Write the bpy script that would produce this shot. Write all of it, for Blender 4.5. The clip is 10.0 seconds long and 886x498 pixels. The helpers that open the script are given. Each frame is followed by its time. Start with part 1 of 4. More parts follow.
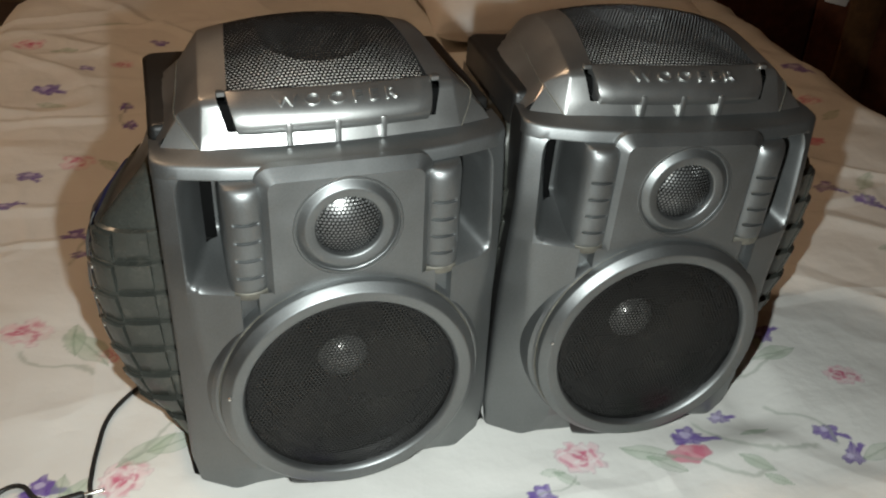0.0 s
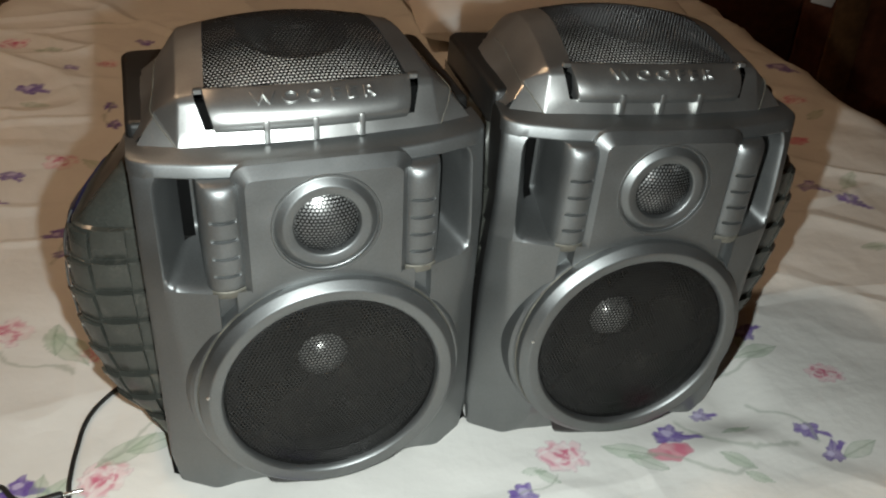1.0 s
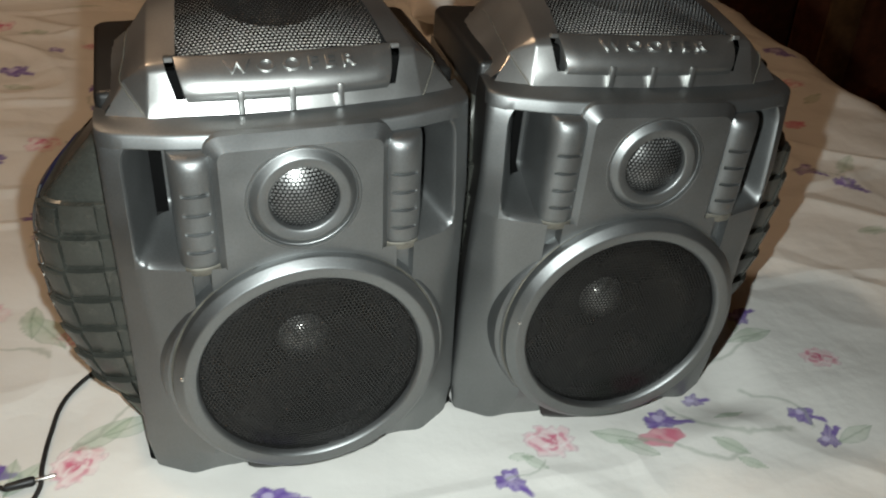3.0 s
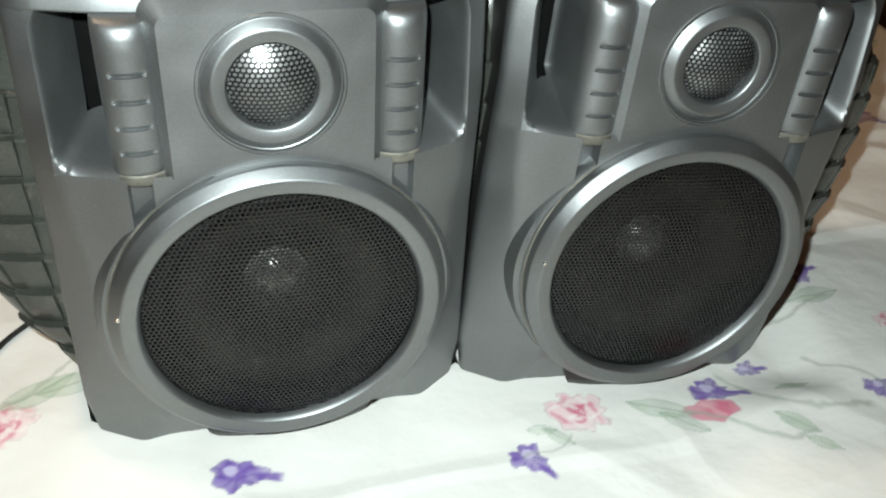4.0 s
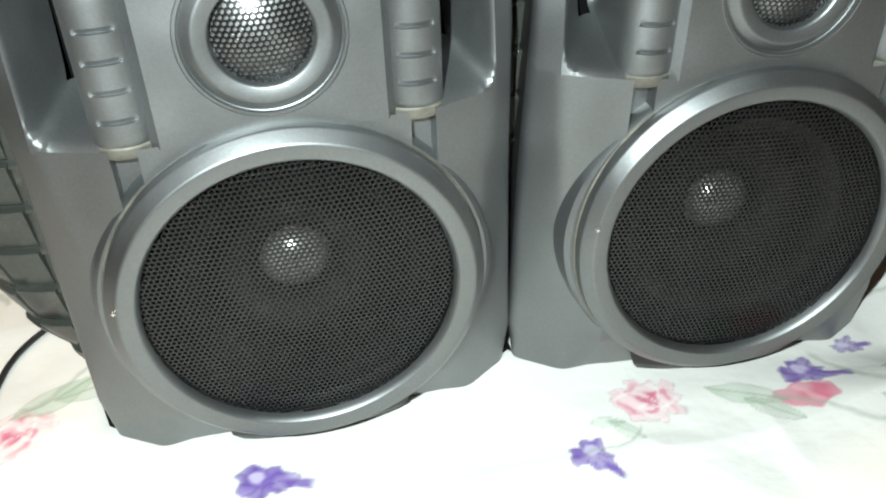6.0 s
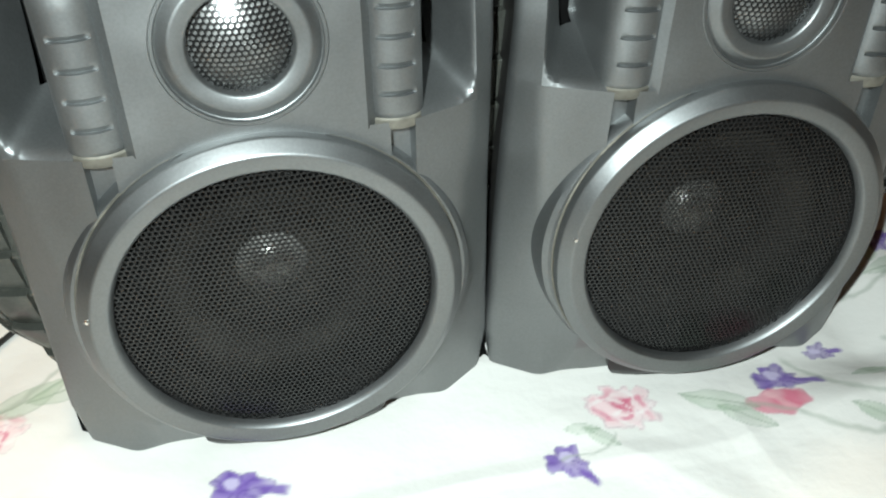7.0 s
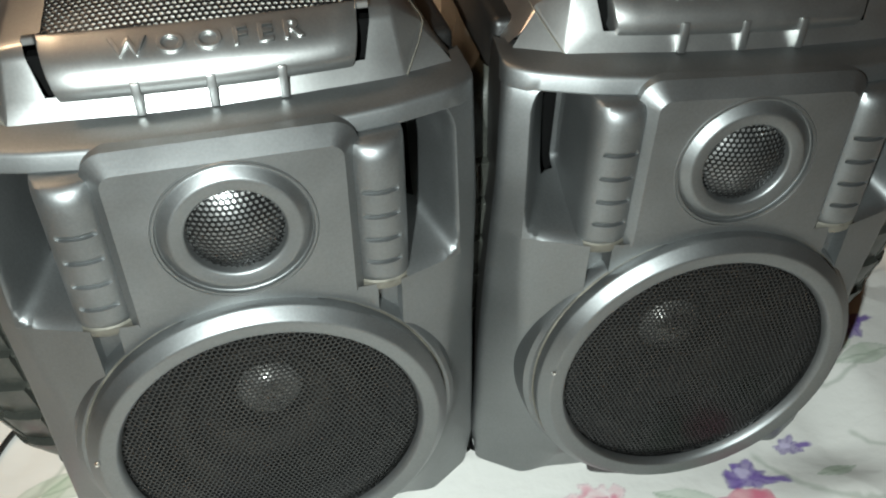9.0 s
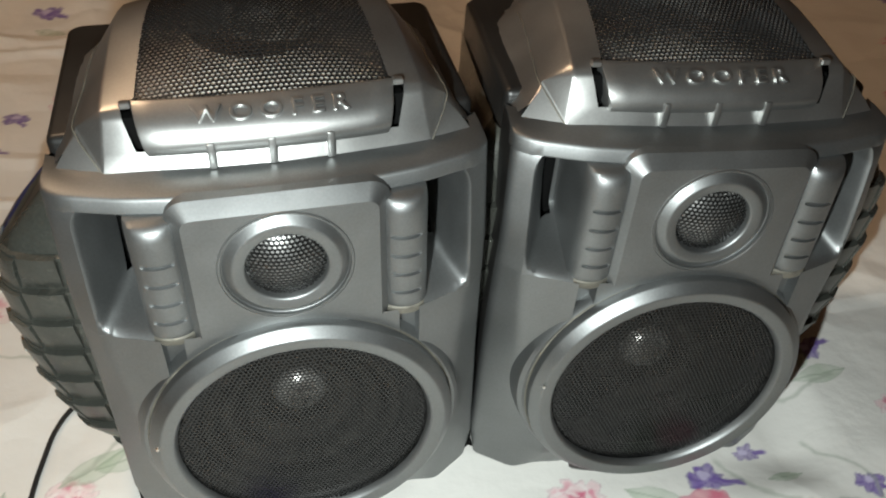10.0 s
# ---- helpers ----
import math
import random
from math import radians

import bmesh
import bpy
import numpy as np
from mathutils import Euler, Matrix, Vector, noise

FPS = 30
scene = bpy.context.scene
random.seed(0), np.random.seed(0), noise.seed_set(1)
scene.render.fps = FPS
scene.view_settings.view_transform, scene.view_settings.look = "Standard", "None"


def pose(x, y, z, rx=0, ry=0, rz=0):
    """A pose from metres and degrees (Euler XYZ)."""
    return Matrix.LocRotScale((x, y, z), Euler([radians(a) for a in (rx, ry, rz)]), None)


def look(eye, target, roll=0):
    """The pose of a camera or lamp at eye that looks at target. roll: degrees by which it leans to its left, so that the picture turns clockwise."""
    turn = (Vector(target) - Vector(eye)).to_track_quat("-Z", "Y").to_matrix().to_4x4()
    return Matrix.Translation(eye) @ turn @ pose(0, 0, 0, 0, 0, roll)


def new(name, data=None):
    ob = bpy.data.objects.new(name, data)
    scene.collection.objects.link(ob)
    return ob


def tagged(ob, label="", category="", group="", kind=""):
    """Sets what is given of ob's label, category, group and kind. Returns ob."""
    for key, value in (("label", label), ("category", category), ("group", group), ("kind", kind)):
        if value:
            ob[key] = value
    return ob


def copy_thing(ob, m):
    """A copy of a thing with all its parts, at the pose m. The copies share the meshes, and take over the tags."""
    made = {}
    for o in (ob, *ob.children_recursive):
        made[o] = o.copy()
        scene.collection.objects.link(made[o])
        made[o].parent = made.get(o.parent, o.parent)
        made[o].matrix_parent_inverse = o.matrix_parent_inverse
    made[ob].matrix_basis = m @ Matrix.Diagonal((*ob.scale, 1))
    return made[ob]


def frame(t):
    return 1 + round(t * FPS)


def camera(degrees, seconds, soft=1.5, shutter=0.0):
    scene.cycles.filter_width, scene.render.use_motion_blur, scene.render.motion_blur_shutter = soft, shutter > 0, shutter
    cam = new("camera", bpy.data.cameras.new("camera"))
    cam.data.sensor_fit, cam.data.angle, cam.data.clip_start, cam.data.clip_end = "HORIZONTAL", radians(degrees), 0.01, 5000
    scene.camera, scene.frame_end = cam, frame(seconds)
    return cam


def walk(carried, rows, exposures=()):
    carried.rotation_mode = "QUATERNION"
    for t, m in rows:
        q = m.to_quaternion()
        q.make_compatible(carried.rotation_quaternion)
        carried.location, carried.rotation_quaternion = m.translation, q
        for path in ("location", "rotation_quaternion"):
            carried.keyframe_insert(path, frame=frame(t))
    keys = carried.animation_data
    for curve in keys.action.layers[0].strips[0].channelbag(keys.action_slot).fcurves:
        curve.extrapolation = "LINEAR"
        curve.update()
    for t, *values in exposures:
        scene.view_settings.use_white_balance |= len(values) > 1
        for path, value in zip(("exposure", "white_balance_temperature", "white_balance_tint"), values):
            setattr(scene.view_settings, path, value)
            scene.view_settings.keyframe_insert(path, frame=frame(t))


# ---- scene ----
cam = camera(53.8, 10.0, soft=2.1)
PATH = [
    (0, (0.047, -0.002, 0.577), (0.017, 1.685, -0.497), 1.6),
    (0.5, (0.052, -0.002, 0.576), (0.036, 1.686, -0.496), 1.8),
    (1, (0.056, -0.002, 0.575), (0.046, 1.687, -0.497), 1.9),
    (1.5, (0.054, -0.002, 0.573), (0.046, 1.685, -0.501), 1.9),
    (2, (0.055, -0.001, 0.57), (0.045, 1.684, -0.507), 1.7),
    (3.5, (0.071, 0.037, 0.516), (0.063, 1.707, -0.584), 2.4),
    (4, (0.071, 0.102, 0.446), (0.044, 1.761, -0.671), 2.7),
    (4.5, (0.084, 0.141, 0.428), (-0.044, 1.81, -0.666), -1.5),
    (5, (0.091, 0.159, 0.412), (-0.154, 1.824, -0.668), -5.4),
    (5.5, (0.096, 0.153, 0.395), (-0.151, 1.807, -0.701), -4.7),
    (7, (0.094, 0.162, 0.406), (-0.064, 1.787, -0.749), -2.0),
    (7.5, (0.084, 0.212, 0.453), (-0.074, 1.854, -0.678), -2.8),
    (8, (0.095, 0.239, 0.479), (-0.109, 1.821, -0.728), -2.2),
    (8.5, (0.097, 0.231, 0.473), (-0.09, 1.853, -0.682), -2.8),
    (9, (0.106, 0.201, 0.507), (-0.066, 1.765, -0.728), -2.1),
    (9.5, (0.105, 0.175, 0.552), (-0.057, 1.712, -0.717), -0.5),
    (10, (0.102, 0.153, 0.59), (-0.062, 1.684, -0.687), 0.5),
]
EXPOSURES = [(0, 0.0, 6500, 10), (2, 0.0, 6500, 10), (3.5, 0.1, 6450, 9), (4, 0.5, 6280, 7), (4.5, 0.75, 6230, 6), (5.5, 0.88, 6230, 6), (7, 0.65, 6230, 6), (7.5, 0.6, 6230, 6), (8, 0.35, 6250, 5), (8.5, 0.35, 6250, 5), (9, 0.35, 6350, 7), (10, 0.3, 6500, 10)]
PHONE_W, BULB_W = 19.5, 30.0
walk(cam, [(t, look(eye, target, roll)) for t, eye, target, roll in PATH], EXPOSURES)


# ---- light ----
world = bpy.data.worlds.new("world")
scene.world = world
world.use_nodes = True
world.node_tree.nodes["Background"].inputs[0].default_value = (1.0, 0.72, 0.5, 1)
world.node_tree.nodes["Background"].inputs[1].default_value = 0.02


def lamp(name, kind, power, colour, size, m):
    data = bpy.data.lights.new(name, kind)
    data.energy, data.color = power, colour
    if kind == "AREA":
        data.size = size
    else:
        data.shadow_soft_size = size
    ob = new(name, data)
    ob.matrix_world = m
    return ob


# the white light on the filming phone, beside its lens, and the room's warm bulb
phone_light = lamp("phone_light", "SPOT", PHONE_W, (0.92, 1.0, 0.98), 0.006, look((0.04, 0.10, 0.49), (0.05, 0.68, 0.22)))
phone_light.data.spot_size, phone_light.data.spot_blend = radians(150), 1.0
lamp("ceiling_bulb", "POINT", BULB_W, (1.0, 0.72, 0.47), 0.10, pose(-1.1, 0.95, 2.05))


# ---- materials ----
def material(name, colour, rough, metal=0.0, grain=300.0, grain_amount=0.08, stain=9.0, stain_amount=0.12, bump=0.05, coat=0.0, spec=0.5, dust=0.0):
    m = bpy.data.materials.new(name)
    m.use_nodes = True
    nt = m.node_tree
    b = nt.nodes["Principled BSDF"]
    tc = nt.nodes.new("ShaderNodeTexCoord")
    n1 = nt.nodes.new("ShaderNodeTexNoise")
    n1.inputs["Scale"].default_value, n1.inputs["Detail"].default_value = grain, 3
    n2 = nt.nodes.new("ShaderNodeTexNoise")
    n2.inputs["Scale"].default_value, n2.inputs["Detail"].default_value = stain, 5
    for n in (n1, n2):
        nt.links.new(tc.outputs["Object"], n.inputs["Vector"])
    c = colour
    mixes = []
    for n, amount in ((n1, grain_amount), (n2, stain_amount)):
        r = nt.nodes.new("ShaderNodeMapRange")
        r.inputs["From Min"].default_value, r.inputs["From Max"].default_value = 0.3, 0.7
        r.inputs["To Min"].default_value, r.inputs["To Max"].default_value = 1 - amount, 1 + amount
        nt.links.new(n.outputs["Fac"], r.inputs["Value"])
        mixes.append(r)
    mul = nt.nodes.new("ShaderNodeMath")
    mul.operation = "MULTIPLY"
    nt.links.new(mixes[0].outputs[0], mul.inputs[0])
    nt.links.new(mixes[1].outputs[0], mul.inputs[1])
    vm = nt.nodes.new("ShaderNodeVectorMath")
    vm.operation = "SCALE"
    vm.inputs[0].default_value = c
    nt.links.new(mul.outputs[0], vm.inputs["Scale"])
    colour_out = vm.outputs[0]
    rr = nt.nodes.new("ShaderNodeMapRange")
    rr.inputs["From Min"].default_value, rr.inputs["From Max"].default_value = 0.3, 0.7
    rr.inputs["To Min"].default_value, rr.inputs["To Max"].default_value = max(0.02, rough - 0.06), rough + 0.08
    nt.links.new(n2.outputs["Fac"], rr.inputs["Value"])
    if dust:
        n3 = nt.nodes.new("ShaderNodeTexNoise")
        n3.inputs["Scale"].default_value, n3.inputs["Detail"].default_value, n3.inputs["Roughness"].default_value = 38, 8, 0.7
        nt.links.new(tc.outputs["Object"], n3.inputs["Vector"])
        dr = nt.nodes.new("ShaderNodeMapRange")
        dr.inputs["From Min"].default_value, dr.inputs["From Max"].default_value = 0.56, 0.78
        dr.inputs["To Max"].default_value = dust
        nt.links.new(n3.outputs["Fac"], dr.inputs["Value"])
        mx = nt.nodes.new("ShaderNodeMix")
        mx.data_type = "RGBA"
        nt.links.new(dr.outputs[0], mx.inputs["Factor"])
        nt.links.new(colour_out, mx.inputs[6])
        mx.inputs[7].default_value = (0.23, 0.21, 0.17, 1)
        colour_out = mx.outputs[2]
        if metal:
            dm = nt.nodes.new("ShaderNodeMath")
            dm.operation = "MULTIPLY_ADD"
            nt.links.new(dr.outputs[0], dm.inputs[0])
            dm.inputs[1].default_value, dm.inputs[2].default_value = -metal, metal
            nt.links.new(dm.outputs[0], b.inputs["Metallic"])
    nt.links.new(colour_out, b.inputs["Base Color"])
    nt.links.new(rr.outputs[0], b.inputs["Roughness"])
    if not (dust and metal):
        b.inputs["Metallic"].default_value = metal
    b.inputs["Coat Weight"].default_value = coat
    b.inputs["Specular IOR Level"].default_value = spec
    bp = nt.nodes.new("ShaderNodeBump")
    bp.inputs["Strength"].default_value, bp.inputs["Distance"].default_value = bump, 0.001
    nt.links.new(n1.outputs["Fac"], bp.inputs["Height"])
    nt.links.new(bp.outputs[0], b.inputs["Normal"])
    return m


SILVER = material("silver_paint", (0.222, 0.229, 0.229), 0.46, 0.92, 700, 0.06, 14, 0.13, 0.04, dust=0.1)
# the same paint for the top, the phone light's brightness put into its colour
SILVER_LIT = material("lit_silver_paint", (0.36, 0.362, 0.355), 0.38, 0.92, 700, 0.05, 14, 0.06, 0.03, dust=0.08)
RING = material("ring_silver_paint", (0.215, 0.222, 0.222), 0.43, 0.92, 700, 0.06, 14, 0.11, 0.04, dust=0.08)
BLACK = material("black_plastic", (0.012, 0.0115, 0.011), 0.42, 0.0, 500, 0.15, 12, 0.3, 0.08, dust=0.06)
POD = material("black_ribbed_plastic", (0.052, 0.054, 0.047), 0.29, 0.2, 500, 0.15, 12, 0.3, 0.06, dust=0.4)
# near-black backing that puts the slots' inner shade into its colour
SLOT_SHADE = material("slot_shade", (0.004, 0.004, 0.004), 0.8, 0.0, 300, 0.1, 9, 0.2, 0.02, spec=0.05)
GRILLE = material("black_perforated_steel", (0.008, 0.008, 0.008), 0.26, 0.0, 600, 0.1, 20, 0.2, 0.03, spec=0.5, dust=0.06)
GRILLE_TOP = material("grey_perforated_steel", (0.012, 0.012, 0.012), 0.24, 0.0, 600, 0.1, 20, 0.2, 0.03, spec=0.5)
CONE = material("paper_cone", (0.024, 0.021, 0.017), 0.7, 0.0, 400, 0.2, 20, 0.45, 0.2, spec=0.2, dust=0.35)
CAP = material("shiny_cap", (0.36, 0.35, 0.33), 0.3, 0.5, 400, 0.05, 20, 0.1, 0.02)
DOME = material("silver_dome", (0.36, 0.36, 0.35), 0.33, 0.8, 400, 0.05, 20, 0.1, 0.02)
RUBBER = material("rubber_surround", (0.014, 0.0135, 0.013), 0.45, 0.0, 400, 0.1, 20, 0.3, 0.05, spec=0.3, dust=0.15)
BASKET = material("grey_cone", (0.26, 0.245, 0.22), 0.7, 0.0, 300, 0.1, 30, 0.25, 0.05)
LINING = material("pale_lining", (0.62, 0.60, 0.56), 0.5, 0.0, 300, 0.1, 30, 0.2, 0.05)
DUSTY = material("dusty_silver", (0.15, 0.14, 0.115), 0.6, 0.4, 300, 0.15, 60, 0.35, 0.1)
CHROME = material("nickel", (0.7, 0.68, 0.64), 0.2, 1.0, 300, 0.05, 20, 0.1, 0.01)
CORD = material("black_cord", (0.015, 0.015, 0.015), 0.45, 0.0, 900, 0.2, 30, 0.2, 0.1)
WOOD = material("dark_red_wood", (0.10, 0.034, 0.017), 0.42, 0.0, 40, 0.25, 5, 0.3, 0.1)
STILE = material("brown_wood", (0.11, 0.055, 0.022), 0.5, 0.0, 40, 0.25, 5, 0.3, 0.1)
PLASTER = material("warm_wall_paint", (0.24, 0.18, 0.13), 0.85, 0.0, 120, 0.06, 3, 0.1, 0.15)
CEILING = material("ceiling_paint", (0.34, 0.26, 0.2), 0.9, 0.0, 120, 0.05, 3, 0.08, 0.15)
FLOOR = material("floor_cement", (0.16, 0.12, 0.1), 0.6, 0.0, 80, 0.1, 4, 0.2, 0.2)
PAPER = material("white_paper", (0.75, 0.73, 0.7), 0.8, 0.0, 80, 0.03, 4, 0.05, 0.05)
BLUE = material("dark_blue_trim", (0.012, 0.016, 0.06), 0.3, 0.2, 300, 0.1, 12, 0.2, 0.03)


def fabric():
    m = bpy.data.materials.new("floral_cotton")
    m.use_nodes = True
    nt = m.node_tree
    b = nt.nodes["Principled BSDF"]
    at = nt.nodes.new("ShaderNodeVertexColor")
    at.layer_name = "print"
    tc = nt.nodes.new("ShaderNodeTexCoord")
    n = nt.nodes.new("ShaderNodeTexNoise")
    n.inputs["Scale"].default_value, n.inputs["Detail"].default_value = 7, 6
    nt.links.new(tc.outputs["Object"], n.inputs["Vector"])
    r = nt.nodes.new("ShaderNodeMapRange")
    r.inputs["From Min"].default_value, r.inputs["From Max"].default_value = 0.3, 0.7
    r.inputs["To Min"].default_value, r.inputs["To Max"].default_value = 0.93, 1.03
    nt.links.new(n.outputs["Fac"], r.inputs["Value"])
    vm = nt.nodes.new("ShaderNodeVectorMath")
    vm.operation = "SCALE"
    nt.links.new(at.outputs["Color"], vm.inputs[0])
    nt.links.new(r.outputs[0], vm.inputs["Scale"])
    nt.links.new(vm.outputs[0], b.inputs["Base Color"])
    b.inputs["Roughness"].default_value = 0.85
    b.inputs["Specular IOR Level"].default_value = 0.25
    weave = nt.nodes.new("ShaderNodeTexNoise")
    weave.inputs["Scale"].default_value, weave.inputs["Detail"].default_value = 900, 2
    soft = nt.nodes.new("ShaderNodeTexNoise")
    soft.inputs["Scale"].default_value, soft.inputs["Detail"].default_value = 30, 4
    for k in (weave, soft):
        nt.links.new(tc.outputs["Object"], k.inputs["Vector"])
    b1 = nt.nodes.new("ShaderNodeBump")
    b1.inputs["Strength"].default_value, b1.inputs["Distance"].default_value = 0.4, 0.005
    nt.links.new(soft.outputs["Fac"], b1.inputs["Height"])
    b2 = nt.nodes.new("ShaderNodeBump")
    b2.inputs["Strength"].default_value, b2.inputs["Distance"].default_value = 0.1, 0.0005
    nt.links.new(weave.outputs["Fac"], b2.inputs["Height"])
    nt.links.new(b1.outputs[0], b2.inputs["Normal"])
    nt.links.new(b2.outputs[0], b.inputs["Normal"])
    return m


COTTON = fabric()


# ---- mesh helpers ----
def finish(name, bm, mat, angle=35):
    me = bpy.data.meshes.new(name)
    bm.to_mesh(me)
    bm.free()
    me.materials.append(mat)
    me.polygons.foreach_set("use_smooth", [True] * len(me.polygons))
    me.set_sharp_from_angle(angle=radians(angle))
    return me


def part(name, bm, mat, parent, label="", angle=35):
    me = bm if isinstance(bm, bpy.types.Mesh) else finish(name, bm, mat, angle)
    ob = new(name, me)
    ob.parent = parent
    return tagged(ob, label)


def grid(rows, skip=(), close_u=False, bm=None):
    """A sheet of quads through rows of points; skip holds (row, column) cells left open."""
    bm = bm or bmesh.new()
    vs = [[bm.verts.new(p) for p in row] for row in rows]
    for i in range(len(vs) - 1):
        n = len(vs[i])
        for j in range(n if close_u else n - 1):
            if (i, j) in skip:
                continue
            k = (j + 1) % n
            try:
                bm.faces.new((vs[i][j], vs[i][k], vs[i + 1][k], vs[i + 1][j]))
            except ValueError:
                pass
    return bm


def tidy(bm, bevel=0.0, limit=25, segments=2):
    bmesh.ops.remove_doubles(bm, verts=bm.verts, dist=1e-6)
    bmesh.ops.recalc_face_normals(bm, faces=bm.faces)
    if bevel:
        es = [e for e in bm.edges if len(e.link_faces) == 2 and e.calc_face_angle(0) > radians(limit)]
        bmesh.ops.bevel(bm, geom=es, offset=bevel, segments=segments, affect="EDGES", profile=0.5, clamp_overlap=True)
    return bm


def box(x0, x1, y0, y1, z0, z1, bevel=0.002, segments=2):
    bm = bmesh.new()
    bmesh.ops.create_cube(bm, size=1)
    for v in bm.verts:
        v.co = Vector(((x0 + x1) / 2 + v.co.x * (x1 - x0), (y0 + y1) / 2 + v.co.y * (y1 - y0), (z0 + z1) / 2 + v.co.z * (z1 - z0)))
    if bevel:
        bmesh.ops.bevel(bm, geom=list(bm.edges), offset=bevel, segments=segments, affect="EDGES", profile=0.5)
    return bm


def turned(profile, centre, n=72):
    """A body of revolution about the speaker's depth axis: (radius, depth) pairs round (x, z)."""
    cx, cz = centre
    rows = []
    for r, y in profile:
        rows.append([(cx + r * math.cos(2 * math.pi * k / n), y, cz + r * math.sin(2 * math.pi * k / n)) for k in range(n)])
    return grid(rows, close_u=True)


def perforated(name, pitch, hole, inside, place, mat, back):
    """A sheet of hexagonal cells, each with its hole; inside(u, v) bounds it, place(u, v) bends it."""
    verts, faces, known = [], [], {}

    def at(u, v):
        key = (round(u * 2e5), round(v * 2e5))
        if key not in known:
            known[key] = len(verts)
            verts.append(place(u, v))
        return known[key]

    R = pitch / math.sqrt(3)
    n = int(0.2 / pitch)
    for j in range(-n, n + 1):
        for i in range(-n, n + 1):
            u, v = (i + 0.5 * (j % 2)) * pitch, j * pitch * math.sqrt(3) / 2
            if not inside(u, v):
                continue
            ring = [(math.cos(radians(60 * k + 30)), math.sin(radians(60 * k + 30))) for k in range(6)]
            out = [at(u + R * c, v + R * s) for c, s in ring]
            inn = []
            for c, s in ring:
                inn.append(len(verts))
                verts.append(place(u + hole * c, v + hole * s))
            deep = []
            for c, s in ring:
                p = place(u + hole * 0.94 * c, v + hole * 0.94 * s)
                deep.append(len(verts))
                verts.append((p[0] + back[0], p[1] + back[1], p[2] + back[2]))
            for k in range(6):
                m = (k + 1) % 6
                faces.append((out[k], out[m], inn[m], inn[k]))
                faces.append((inn[k], inn[m], deep[m], deep[k]))
    me = bpy.data.meshes.new(name)
    me.from_pydata(verts, [], faces)
    me.materials.append(mat)
    return me


def tube(points, radius, res=6):
    cu = bpy.data.curves.new("cord", "CURVE")
    cu.dimensions, cu.bevel_depth, cu.bevel_resolution, cu.use_fill_caps = "3D", radius, 3, True
    sp = cu.splines.new("BEZIER")
    sp.bezier_points.add(len(points) - 1)
    for p, co in zip(sp.bezier_points, points):
        p.co, p.handle_left_type, p.handle_right_type = co, "AUTO", "AUTO"
    cu.resolution_u = res
    ob = new("cord", cu)
    me = bpy.data.meshes.new_from_object(ob.evaluated_get(bpy.context.evaluated_depsgraph_get()))
    bpy.data.objects.remove(ob)
    me.materials.clear()
    me.polygons.foreach_set("use_smooth", [True] * len(me.polygons))
    return me


def lerp(xs, ys, x):
    return float(np.interp(x, xs, ys))


# ---- the speaker ----
WZ = 0.1110       # height of the woofer's axis
TZ = 0.2575       # height of the tweeter's axis


def rounded(points, radius, n=5):
    """A line of (x, y) points with its inner corners rounded off."""
    out = [points[0]]
    for a, b, c in zip(points[:-2], points[1:-1], points[2:]):
        a, b, c = Vector(a), Vector(b), Vector(c)
        p = b + (a - b).normalized() * min(radius, 0.48 * (a - b).length)
        q = b + (c - b).normalized() * min(radius, 0.48 * (c - b).length)
        for k in range(n):
            t = k / (n - 1)
            v = p * (1 - t) ** 2 + b * 2 * t * (1 - t) + q * t * t
            out.append((v.x, v.y))
    return out + [points[-1]]


PILLAR = ((0.209, 0.1155, 0.002), (0.24, 0.1155, 0.005), (0.27, 0.1155, 0.009), (0.283, 0.1154, 0.0108), (0.2885, 0.1145, 0.0114), (0.2925, 0.1128, 0.012), (0.2952, 0.1105, 0.0124), (0.297, 0.1070, 0.0126))


def outer_corner(z):
    """How far back the front turns into the flank."""
    return lerp((0.0, 0.15, 0.209, 0.24, 0.27, 0.297), (0.0222, 0.0222, 0.018, 0.0155, 0.0185, 0.0215), z)


